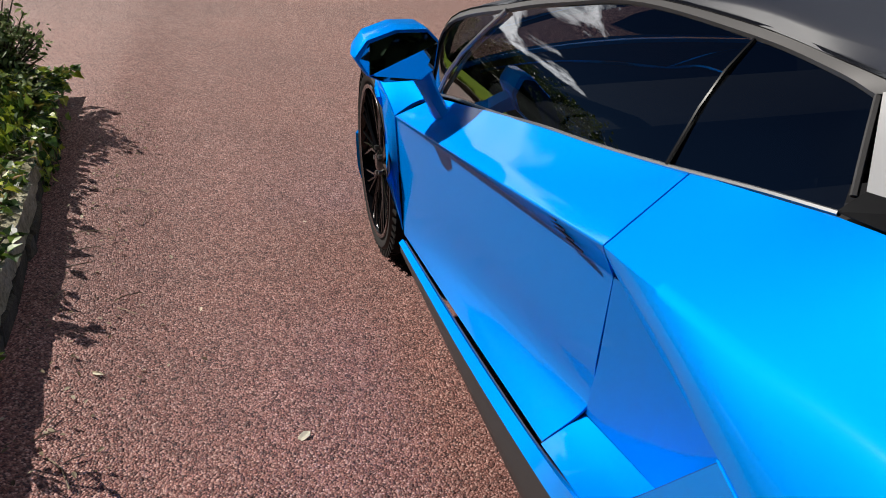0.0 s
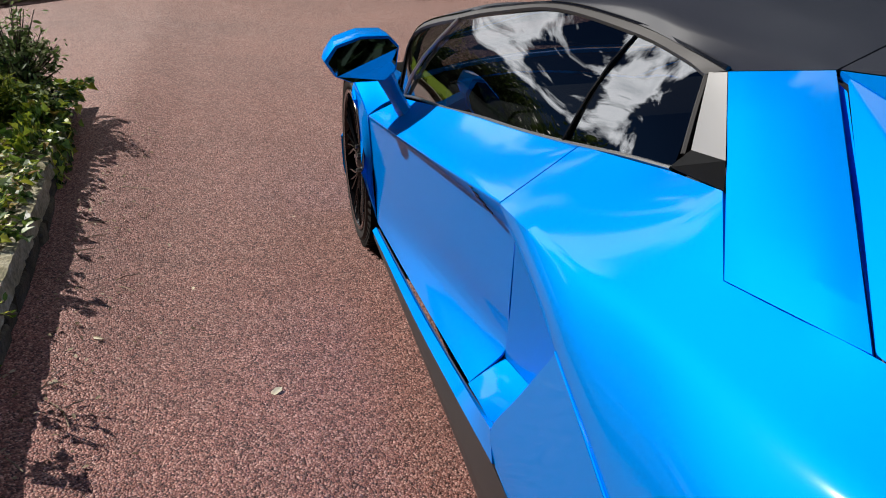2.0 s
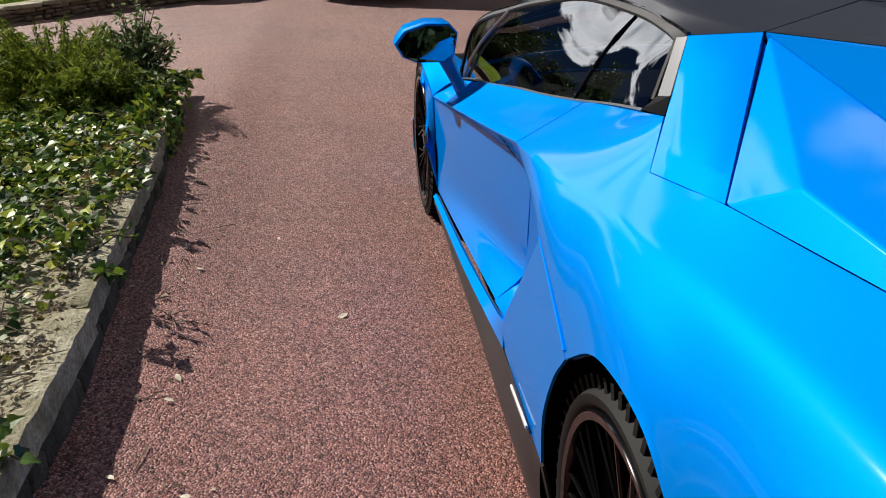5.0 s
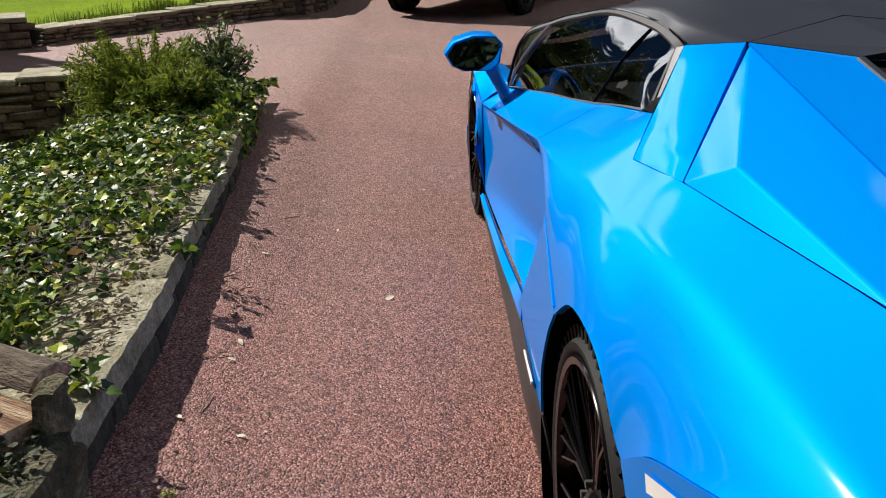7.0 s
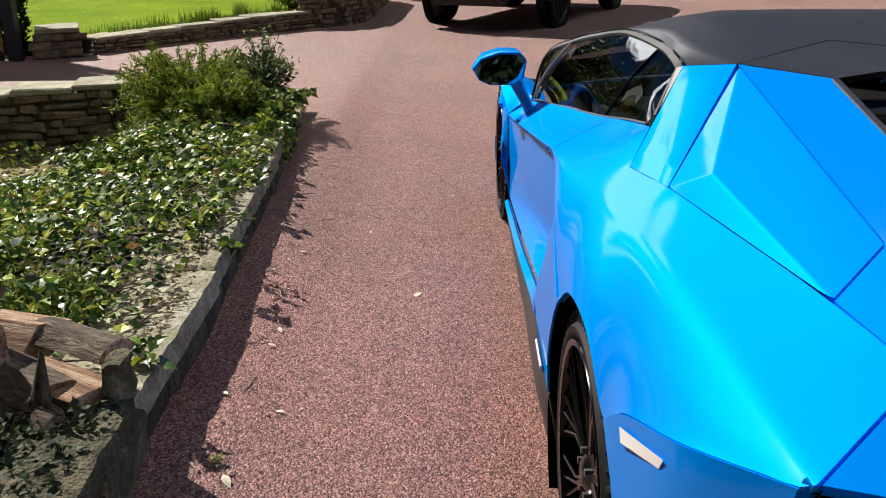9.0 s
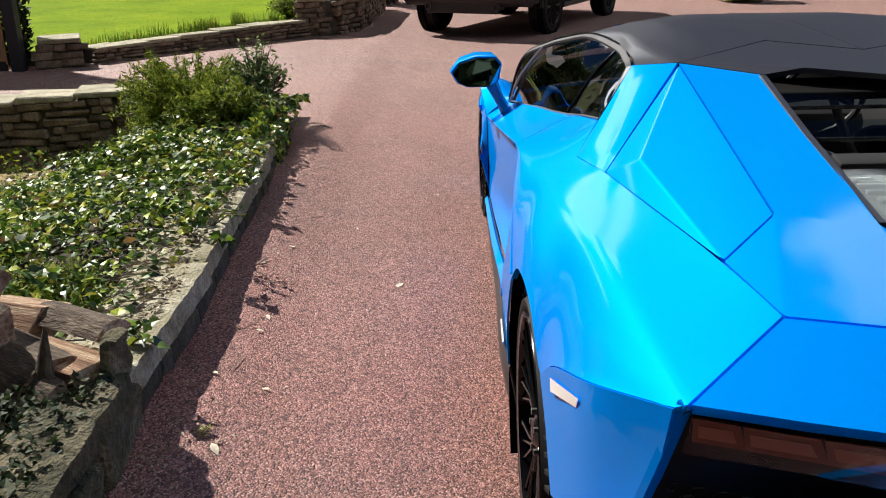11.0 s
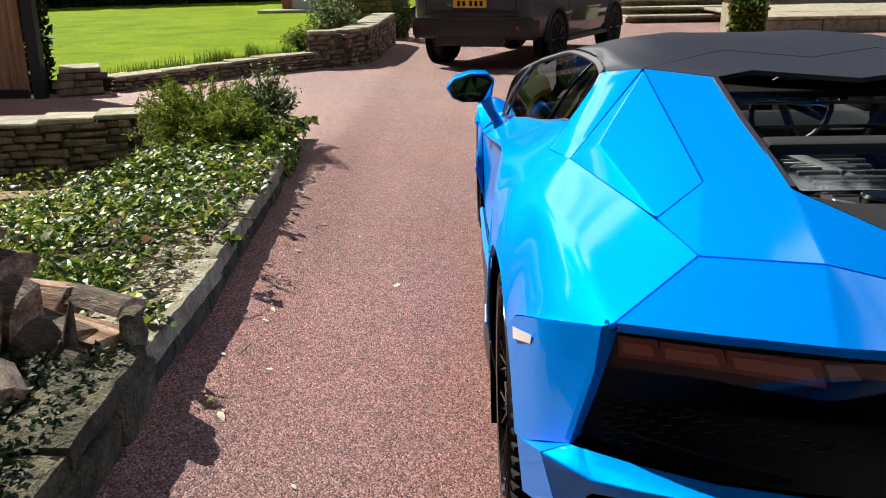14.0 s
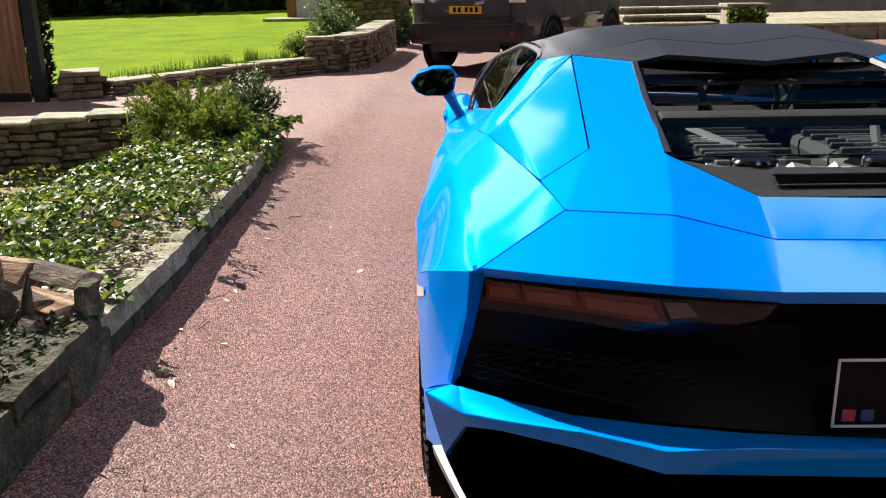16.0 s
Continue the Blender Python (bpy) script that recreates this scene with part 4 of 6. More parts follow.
pair("window_corner", lambda: facets([(-0.708, 0.712, 0.936), WTL, WTR, (-0.752, 0.468, 0.982), (-0.69, 0.55, 0.94)], [(0, 1, 2, 3), (0, 3, 4)]), TAILBLACK, car, "gloss black window corner", False)

# windscreen and front end
ws = part("windscreen", patch([
    [(-0.62, 1.66, 1.062), (-0.43, 1.70, 1.108), (0, 1.75, 1.128), (0.43, 1.70, 1.108), (0.62, 1.66, 1.062)],
    [(-0.74, 2.20, 0.90), (-0.45, 2.30, 0.93), (0, 2.35, 0.95), (0.45, 2.30, 0.93), (0.74, 2.20, 0.90)],
    [(-0.80, 2.55, 0.70), (-0.45, 2.75, 0.71), (0, 2.82, 0.72), (0.45, 2.75, 0.71), (0.80, 2.55, 0.70)]], 24, 10, smooth_v=True), GLASS, car, "tinted windscreen", smooth=True)
ws.visible_shadow = False
panel("bonnet", patch([
    [(-0.80, 2.56, 0.697), (-0.45, 2.76, 0.705), (0, 2.83, 0.712), (0.45, 2.76, 0.705), (0.80, 2.56, 0.697)],
    [(-0.62, 3.10, 0.60), (-0.35, 3.15, 0.63), (0, 3.18, 0.64), (0.35, 3.15, 0.63), (0.62, 3.10, 0.60)],
    [(-0.55, 3.50, 0.44), (-0.3, 3.60, 0.46), (0, 3.64, 0.47), (0.3, 3.60, 0.46), (0.55, 3.50, 0.44)]], 20, 8, smooth_v=True), car, both=False, bevel=0)


def farc(deg, r=0.362, x=None):
    return arc(deg, r, x or (-0.975 if deg > 95 else -0.945), FW)


panel("front_fender", merged(
    patch([[BF, (-0.835, 2.48, 0.703), (-0.80, 2.60, 0.698), (-0.72, 2.85, 0.66), (-0.62, 3.12, 0.597), (-0.552, 3.50, 0.44)],
           [(-0.905, 2.35, 0.665), (-0.895, 2.52, 0.715), (-0.885, 2.72, 0.735), (-0.87, 2.95, 0.70), (-0.83, 3.20, 0.60), (-0.74, 3.45, 0.44)],
           [CF, (-0.966, 2.52, 0.650), farc(100), farc(62), farc(30), farc(2)]], 24, 8, smooth_v=True),
    patch([[CF, (-0.966, 2.52, 0.650), farc(100)], [(-0.955, 2.416, 0.55), farc(150), farc(125)], [(-0.946, 2.385, 0.225), farc(176, 0.375), farc(165)]], 8, 6)),
    car, bevel=0, label="blue front fender")
panel("front_bumper", patch([
    [(-0.975, 3.135, 0.34), (-0.74, 3.455, 0.43), (-0.55, 3.51, 0.432), (0, 3.65, 0.462), (0.55, 3.51, 0.432), (0.74, 3.455, 0.43), (0.975, 3.135, 0.34)],
    [(-0.97, 3.14, 0.20), (-0.82, 3.55, 0.28), (-0.5, 3.70, 0.30), (0, 3.80, 0.32), (0.5, 3.70, 0.30), (0.82, 3.55, 0.28), (0.97, 3.14, 0.20)],
    [(-0.95, 3.14, 0.12), (-0.80, 3.52, 0.12), (-0.5, 3.66, 0.12), (0, 3.74, 0.12), (0.5, 3.66, 0.12), (0.80, 3.52, 0.12), (0.95, 3.14, 0.12)]], 30, 8, smooth_v=True), car, both=False, bevel=0)

# side intake behind the door
panel("side_intake", merged(
    patch([[(-0.876, 1.0, 0.722), (-0.868, 1.05, 0.52), (-0.866, 1.09, 0.385)], [(-0.80, 0.55, 0.70), (-0.79, 0.52, 0.52), (-0.80, 0.52, 0.40)], [(-0.76, 0.30, 0.66), (-0.75, 0.28, 0.52), (-0.76, 0.30, 0.42)]], 8, 6, smooth_v=True),
    patch([[(-0.866, 1.09, 0.383), (-0.80, 0.52, 0.40), (-0.76, 0.30, 0.42)], [(-0.945, 1.11, 0.314), (-0.975, 0.70, 0.43), (-0.955, 0.45, 0.52)]], 8, 3),
    patch([[(-0.918, 0.932, 0.792), (-0.905, 0.835, 0.745), (-0.928, 0.667, 0.734), (-0.958, 0.51, 0.726)], [(-0.872, 0.985, 0.718), (-0.845, 0.84, 0.716), (-0.815, 0.68, 0.712), (-0.79, 0.45, 0.69)]], 8, 3)),
    car, liner=False, bevel=0, gap=0.0, depth=0.004, label="blue side air intake duct")
pair("quarter_light_line", lambda: tube([IT, (-0.987, 0.36, 0.705), arc(55, 0.39)], 0.0022, 5), BLUE, car)
pair("door_vent", lambda: merged(*[box(0.003, 0.15 - 0.02 * i, 0.003, (-0.9285 + 0.0085 * i, 1.20 - 0.03 * i, 0.768 - 0.011 * i), 0, rot=(-8, 0, -4)) for i in range(4)]), LINER, car, "dark vent slots under the shoulder crease", False)
pair("skirt_marker", lambda: box(0.006, 0.19, 0.010, (-1.000, 0.53, 0.338), 0.002, rot=(-4, 0, -2)), REFLECTOR, car, "white sill marker strip", False)


# arch liners
def arch_liner(c, r, x0, x1):
    bm = bmesh.new()
    a0 = [bm.verts.new(arc(d, r, x0 if x0 else arc(d)[0] + 0.010, c)) for d in range(-40, 221, 10)]
    a1 = [bm.verts.new(arc(d, r, x1, c)) for d in range(-40, 221, 10)]
    for i in range(len(a0) - 1):
        bm.faces.new((a0[i], a0[i + 1], a1[i + 1], a1[i]))
    m = bm.verts.new((x1, c[0], c[1]))
    for i in range(len(a1) - 1):
        bm.faces.new((a1[i], a1[i + 1], m))
    return bm


pair("wheel_arch", lambda: arch_liner(RW, 0.396, None, -0.60), DARK, car, "black wheel arch liner")
pair("wheel_arch", lambda: arch_liner(FW, 0.366, -0.962, -0.62), DARK, car, "black wheel arch liner")


# wheels
def wheel(c, x_out, r_tyre, r_rim, width, flip):
    e = new("wheel")
    e.empty_display_size = 0.1
    e.parent = car
    e.matrix_world = pose(x_out * (-1 if flip else 1), c[0], c[1], 0, 0, 180 if flip else 0)
    tagged(e, "black multi-spoke alloy wheel with a low-profile tyre")
    w = width
    prof = [(0.035, r_rim - 0.004), (0.012, r_rim + 0.002), (0.0, r_rim + 0.016), (-0.002, r_rim + (r_tyre - r_rim) * 0.55), (0.008, r_tyre - 0.018), (0.022, r_tyre - 0.006), (0.04, r_tyre)]
    for g in range(1, 5):
        x = 0.04 + (w - 0.08) * g / 5
        prof += [(x - 0.006, r_tyre), (x - 0.004, r_tyre - 0.007), (x + 0.004, r_tyre - 0.007), (x + 0.006, r_tyre)]
    prof += [(w - 0.04, r_tyre), (w - 0.01, r_tyre - 0.018), (w, r_rim + 0.03), (w - 0.03, r_rim)]
    tyre = spun(prof, 72)
    for k in range(60):
        a = k * math.tau / 60
        tyre = merged(tyre, box(0.034, 0.029, 0.010, (0.024, (r_tyre - 0.0055) * math.cos(a), (r_tyre - 0.0055) * math.sin(a)), 0, rot=(math.degrees(a), 0, 12)))
    part("tyre", tyre, RUBBER, e, "black low-profile tyre", smooth=True)
    rim = spun([(0.004, r_rim + 0.006), (-0.002, r_rim + 0.002), (0.0, r_rim - 0.012), (0.03, r_rim - 0.02), (w - 0.05, r_rim - 0.03), (w - 0.04, r_rim - 0.002), (0.02, r_rim + 0.004), (0.004, r_rim + 0.006)], 64)
    hub = spun([(0.012, 0.0), (0.010, 0.026), (0.018, 0.034), (0.030, 0.066), (0.075, 0.078), (0.09, 0.0)], 32)
    spokes = []
    for k in range(5):
        a0 = k * math.tau / 5 + 0.3
        for side in (-1, 1):
            for spread, r1 in ((0.16, r_rim - 0.012), (0.33, r_rim - 0.012), (0.52, r_rim - 0.012)):
                a1 = a0 + side * spread
                pts = []
                for s in (0, 0.45, 1):
                    rr = 0.045 + (r1 - 0.045) * s
                    aa = a0 + side * 0.10 + (a1 - a0 - side * 0.10) * (s if spread > 0.3 else s * 0.9)
                    pts.append((0.032 - 0.022 * s, rr * math.cos(aa), rr * math.sin(aa)))
                spokes.append(tube(pts, 0.01, 6, radii=[0.009, 0.005, 0.0045]))
    part("rim", merged(rim, hub, *spokes), RIM, e, "gloss black forged spokes", smooth=True, sharp=50)
    part("brake_disc", spun([(0.10, 0.09), (0.10, r_rim - 0.075), (0.128, r_rim - 0.075), (0.128, 0.09)], 40), STEEL, e, "steel brake disc", smooth=True)
    for q in [k * math.tau / 5 for k in range(5)]:
        part("wheel_nut", tube([(0.010, 0.05 * math.cos(q), 0.05 * math.sin(q)), (0.028, 0.05 * math.cos(q), 0.05 * math.sin(q))], 0.008, 6), STEEL, e)
    for k in range(1):
        part("balance_weight", box(0.004, 0.01, 0.09, (0.014, -r_rim + 0.012, 0.02), 0.001), CHROME, e, "silver balance weight strip")
    return e


for flip in (False, True):
    wheel(RW, -0.976, 0.342, 0.286, 0.33, flip)
    wheel(FW, -0.970, 0.335, 0.272, 0.25, flip)


# door mirror
def mirror_shell():
    o = [(-1.135, 2.075, 0.872), (-1.105, 2.06, 0.825), (-1.06, 2.055, 0.806), (-0.955, 2.055, 0.806), (-0.918, 2.06, 0.835), (-0.905, 2.07, 0.905), (-0.935, 2.08, 0.938), (-1.02, 2.08, 0.940), (-1.10, 2.08, 0.915)]
    c = Vector((-1.015, 2.07, 0.872))
    bm = bmesh.new()
    rings = []
    for s, dy in ((0.90, 0.0), (0.97, -0.012), (1.0, 0.004), (1.0, 0.05), (0.88, 0.12), (0.60, 0.16)):
        rings.append([bm.verts.new(c + (Vector(p) - c) * s + Vector((0, dy, 0.01 if dy > 0.1 else 0))) for p in o])
    for A, B in zip(rings, rings[1:]):
        for k in range(len(o)):
            bm.faces.new((A[k], A[(k + 1) % len(o)], B[(k + 1) % len(o)], B[k]))
    bm.faces.new(rings[-1])
    bm.faces.new(rings[0][::-1])
    bmesh.ops.recalc_face_normals(bm, faces=bm.faces[:])
    bmesh.ops.bevel(bm, geom=[e for e in bm.edges if e.calc_face_angle(0) > 0.5], offset=0.004, segments=2, affect="EDGES", profile=0.5)
    return bm


def mirror_glass():
    o = [(-1.118, 2.055, 0.870), (-1.095, 2.05, 0.832), (-1.055, 2.047, 0.816), (-0.965, 2.047, 0.816), (-0.932, 2.05, 0.84), (-0.920, 2.056, 0.902), (-0.945, 2.062, 0.928), (-1.02, 2.064, 0.930), (-1.09, 2.062, 0.908)]
    c = (-1.015, 0.872)
    return facets([(c[0] + (x - c[0]) * 1.05, y - 0.014, c[1] + (z - c[1]) * 1.06) for x, y, z in o], [tuple(range(9))])


def mirror_arm():
    bm = bmesh.new()
    rings = []
    for c, sx, sy in (((-0.958, 2.095, 0.835), 0.034, 0.028), ((-0.925, 2.105, 0.765), 0.026, 0.03), ((-0.895, 2.12, 0.712), 0.026, 0.042), ((-0.870, 2.13, 0.685), 0.04, 0.07)):
        rings.append([bm.verts.new((c[0] + sx * a, c[1] + sy * b, c[2])) for a, b in ((-1, -0.6), (-0.5, -1), (0.6, -1), (1, 0), (0.6, 1), (-0.6, 1), (-1, 0.5))])
    for A, B in zip(rings, rings[1:]):
        for k in range(7):
            bm.faces.new((A[k], A[(k + 1) % 7], B[(k + 1) % 7], B[k]))
    bm.faces.new(rings[0])
    bm.faces.new(rings[-1][::-1])
    bmesh.ops.recalc_face_normals(bm, faces=bm.faces[:])
    return bm


for sgn in (1, -1):
    f = (lambda b: b) if sgn > 0 else mirror_x
    shell = part("door_mirror", f(mirror_shell()), BLUE, car, "blue hexagonal door mirror on a slim arm", smooth=True, sharp=30)
    part("mirror_glass", f(mirror_glass()), MIRROR, shell, "mirror glass")
    part("mirror_arm", f(mirror_arm()), BLUE, shell, "blue mirror arm", smooth=True, sharp=45)

# rear window well, louvres and engine
part("engine_bay", facets(
    [WT, WB, VT, mx(VT), mx(WB), mx(WT)] + [(p[0] * 0.86, p[1], p[2] - d) for p, d in ((WT, 0.30), (WB, 0.25), (VT, 0.05), (mx(VT), 0.05), (mx(WB), 0.25), (mx(WT), 0.30))],
    [(0, 1, 7, 6), (1, 2, 8, 7), (3, 4, 10, 9), (4, 5, 11, 10), (6, 7, 8, 9, 10, 11)]), DARK, car, "dark engine bay under the louvres")
part("engine_cover_frame", facets(
    [(-0.43, -0.487, 0.985), (-0.283, -0.622, 0.932), (0.283, -0.622, 0.932), (0.43, -0.487, 0.985), (0.33, -0.50, 0.968), (0.0, -0.50, 0.963), (-0.33, -0.50, 0.968), (-0.30, -0.585, 0.938), (0.30, -0.585, 0.938)],
    [(0, 1, 7, 6), (1, 2, 8, 7), (2, 3, 4, 8), (6, 7, 8, 4, 5)]), PLASTIC, car, "satin black rear cover with a slot")
slot = part("cover_slot", box(0.46, 0.030, 0.004, (0, -0.560, 0.9518), 0.001, rot=(24, 0, 0)), VOID, car, "dark slot")
part("slot_lip", merged(box(0.47, 0.006, 0.006, (0, -0.543, 0.960), 0.002, rot=(24, 0, 0)), box(0.47, 0.005, 0.005, (0, -0.5775, 0.9450), 0.002, rot=(24, 0, 0))), SATIN, slot)
for s in (-1, 1):
    part("bay_rail", tube([(s * 0.352, 0.39, 1.095), (s * 0.395, -0.02, 1.04), (s * 0.43, -0.46, 0.982)], 0.014, 6), SATIN, car, "black louvre rail", smooth=True)
part("bay_header", box(0.70, 0.16, 0.02, (0, 0.36, 1.075), 0.006, rot=(4, 0, 0)), DARK, car, "black underside of the roof strip")
# two narrow slats, then a wide pane that slopes down to the rear cover
for y, z, hw, dp, tilt in ((0.24, 1.068, 0.350, 0.085, 12), (0.02, 1.045, 0.372, 0.095, 12), (-0.33, 0.998, 0.405, 0.21, 13)):
    lv = part("louvre", box(hw * 2, dp, 0.006, (0, y, z), 0.002, rot=(tilt, 0, 0)), LOUVRE, car, "smoked glass engine louvre")
    lv.visible_shadow = False
    part("louvre_edge", box(hw * 2, 0.007, 0.009, (0, y - dp * 0.5, z - dp * 0.11), 0.002, rot=(tilt, 0, 0)), GLOSSBLACK, car, "black louvre edge")
part("louvre_bar", box(0.78, 0.055, 0.03, (0, -0.165, 1.016), 0.008, rot=(10, 0, 0)), PLASTIC, car, "black cross bar", smooth=True)
for s_ in (-1, 1):
    part("engine_brace", tube([(s_ * 0.33, 0.30, 0.97), (s_ * 0.06, -0.38, 0.90)], 0.013, 8), ENGINE, car, "grey tubular engine brace", smooth=True)
    part("cabin_hoop", tube([(s_ * 0.45, 0.42, 0.85), (s_ * 0.36, 0.42, 1.03), (s_ * 0.16, 0.42, 1.05), (s_ * 0.08, 0.42, 0.88)], 0.014, 8), ENGINE, car, "grey seat hoop", smooth=True)
    cover = part("cam_cover", box(0.20, 0.42, 0.05, (s_ * 0.20, -0.13, 0.905), 0.015), PLASTIC, car, "black ribbed engine cover")
    for k in range(7):
        part("cover_rib", box(0.16, 0.012, 0.012, (s_ * 0.20, -0.29 + 0.05 * k, 0.934), 0.003), ENGINE, cover, "grey cooling rib")
    part("side_hose", tube([(s_ * 0.40, -0.05, 0.90), (s_ * 0.36, -0.24, 0.925), (s_ * 0.28, -0.38, 0.905), (s_ * 0.22, -0.46, 0.88)], 0.018, 8), GLOSSBLACK, car, "black engine hose", smooth=True)
eng = part("engine", merged(box(0.26, 0.56, 0.10, (-0.17, -0.06, 0.875), 0.025), box(0.26, 0.56, 0.10, (0.17, -0.06, 0.875), 0.025)), CASTING, car, "dull grey engine castings")
for x_ in (-0.17, 0.17):
    for k_ in range(8):
        part("casting_rib", box(0.22 - 0.03 * (k_ % 3 == 1), 0.022 - 0.006 * (k_ % 2), 0.02, (x_, -0.28 + 0.065 * k_, 0.93), 0.005), CASTING, eng)
CAP = [(0.0, 0.0), (0.0, 0.030), (0.022, 0.034), (0.026, 0.048), (0.046, 0.050), (0.052, 0.044), (0.053, 0.0)]
for x, y in ((-0.245, -0.455), (0.03, -0.455), (0.245, -0.455)):
    cap_ = part("filler_cap", spun(CAP, 24, "Z"), GLOSSBLACK, eng, "black filler cap", smooth=True)
    cap_.location = (x, y, 0.925)
for x in (-0.33, -0.15, -0.06, 0.13, 0.33):
    part("intake_pipe", tube([(x - 0.05, -0.44, 0.90), (x - 0.01, -0.46, 0.945), (x + 0.05, -0.45, 0.93), (x + 0.07, -0.44, 0.90)], 0.024, 8), ALLOY, eng, "pale alloy pipe elbow", smooth=True)
part("fluid_sticker", box(0.10, 0.012, 0.004, (-0.10, -0.478, 0.955), 0, rot=(40, 0, 0)), WHITE, car, "white sticker")

# cabin
part("dashboard", box(1.2, 0.45, 0.22, (0, 2.0, 0.62), 0.05), INTERIOR, car, "black dashboard", smooth=True)
part("cabin_floor", box(1.5, 2.2, 0.05, (0, 1.2, 0.25), 0.01), INTERIOR, car, "dark cabin floor")
part("bulkhead", box(1.1, 0.06, 0.50, (0, 0.48, 0.57), 0.02, rot=(8, 0, 0)), INTERIOR, car, "dark bulkhead")
for s in (-1, 1):
    part("seat_back", merged(box(0.46, 0.14, 0.55, (s * 0.36, 0.80, 0.60), 0.05, rot=(-22, 0, 0)), box(0.24, 0.10, 0.20, (s * 0.36, 0.68, 0.90), 0.04, rot=(-18, 0, 0))), INTERIOR, car, "black bucket seat back", smooth=True)
    part("seat_cushion", box(0.48, 0.5, 0.16, (s * 0.36, 1.1, 0.36), 0.05), INTERIOR, car, "black seat cushion", smooth=True)
    part("door_card", box(0.06, 1.2, 0.32, (s * 0.72, 1.55, 0.62), 0.03), INTERIOR, car, "dark door lining", smooth=True)
part("steering_wheel", tube([(0.36 + 0.17 * math.cos(a), 1.70 - 0.05 * math.sin(a), 0.80 + 0.16 * math.sin(a)) for a in [k * math.tau / 24 for k in range(24)]], 0.014, 8, closed=True), INTERIOR, car, "black steering wheel", smooth=True)

# rear fascia
FASCIA = [[(-0.826, -0.790, 0.838), (-0.69, -0.843, 0.836), (-0.51, -0.905, 0.838), (-0.337, -0.935, 0.837), (0, -0.950, 0.838)],
          [(-0.842, -0.773, 0.768), (-0.69, -0.835, 0.766), (-0.505, -0.880, 0.746), (-0.37, -0.905, 0.775), (0, -0.935, 0.79)],
          [(-0.857, -0.756, 0.70), (-0.70, -0.80, 0.69), (-0.50, -0.85, 0.69), (-0.30, -0.92, 0.71), (0, -0.97, 0.72)],
          [(-0.876, -0.738, 0.615), (-0.688, -0.875, 0.602), (-0.53, -0.945, 0.615), (-0.19, -1.00, 0.61), (0, -1.00, 0.61)]]
panel("rear_fascia", patch([r + [mx(p) for p in r[-2::-1]] for r in FASCIA], 32, 6, smooth_u=False), car, TAILBLACK, both=False, gap=0.0, bevel=0.004, label="black recessed tail panel")
panel("quarter_return", facets([(-0.838, -0.808, 0.850), (-0.891, -0.742, 0.592), (-0.868, -0.738, 0.612), (-0.816, -0.79, 0.842)], [(0, 1, 2, 3)]), car, gap=0.0, liner=False, label="blue inner edge beside the tail lamp")


LENS = [[(-0.826, -0.806, 0.832), (-0.69, -0.856, 0.829), (-0.51, -0.916, 0.829), (-0.345, -0.945, 0.828)],
                  [(-0.836, -0.802, 0.772), (-0.69, -0.850, 0.770), (-0.505, -0.896, 0.750), (-0.36, -0.935, 0.800)]]


def lamp_lens():
    return patch(LENS, 20, 4, smooth_u=False)


def lens_point(u, v, deep=0.008):
    rows = [[Vector(p) for p in r] for r in LENS]
    a, b = lerp_pts(rows[0], u), lerp_pts(rows[1], u)
    return a.lerp(b, v) + Vector((0, deep, 0))


def lamp_block(u0, u1, v0, v1, slant, deep, rim=0.0):
    """A slanted block standing behind the lens."""
    c = [(u0 + rim, v0), (u1 - rim, v0), (u1 + slant - rim, v1), (u0 + slant * 0.6 + rim, v1)]
    front = [lens_point(u, v, deep) for u, v in c]
    back = [p + Vector((0.002, 0.012, 0)) for p in front]
    return facets(front + back, [(0, 1, 2, 3), (0, 4, 5, 1), (1, 5, 6, 2), (2, 6, 7, 3), (3, 7, 4, 0)])


for sgn in (1, -1):
    f = (lambda b: b) if sgn > 0 else mirror_x
    lamp = part("tail_lamp", f(lamp_lens()), LAMPGLASS, car, "smoked tail lamp lens", smooth=True)
    lamp.visible_shadow = False
    for u0, u1 in ((0.01, 0.155), (0.165, 0.375), (0.385, 0.63)):
        lb = part("lamp_block", f(lamp_block(u0, u1, 0.10, 0.72, 0.03, 0.008)), LAMPBROWN, lamp, "dark red-brown lamp block")
        part("lamp_recess", f(lamp_block(u0 + 0.02, u1 - 0.02, 0.26, 0.58, 0.02, 0.0072)), LAMPEDGE, lb, "paler panel in the lamp block")
    part("lamp_tip", f(lamp_block(0.645, 0.72, 0.16, 0.55, 0.04, 0.008)), SILVER, lamp, "pale lamp reflector")


def hexes():
    bm = bmesh.new()
    for r in range(5):
        for c_ in range(12):
            x = -0.83 + 0.032 * (c_ + 0.5 * (r % 2))
            z = 0.690 - 0.0145 * r - 0.01 * (c_ / 12)
            y = -0.752 - (x + 0.83) * 0.36 - 0.012 - 0.006 * r
            ring = [Vector((x + 0.0145 * math.cos(a), y, z + 0.0075 * math.sin(a))) for a in [k * math.tau / 6 for k in range(6)]]
            bm = merged(bm, tube(ring, 0.0011, 4, closed=True))
    return bm


pair("honeycomb_mesh", hexes, HONEYCOMB, car, "black honeycomb vent mesh", False)
pair("vent_lip", lambda: tube([(-0.845, -0.775, 0.652), (-0.70, -0.86, 0.640), (-0.56, -0.925, 0.632)], 0.003, 6), HONEYCOMB, car)

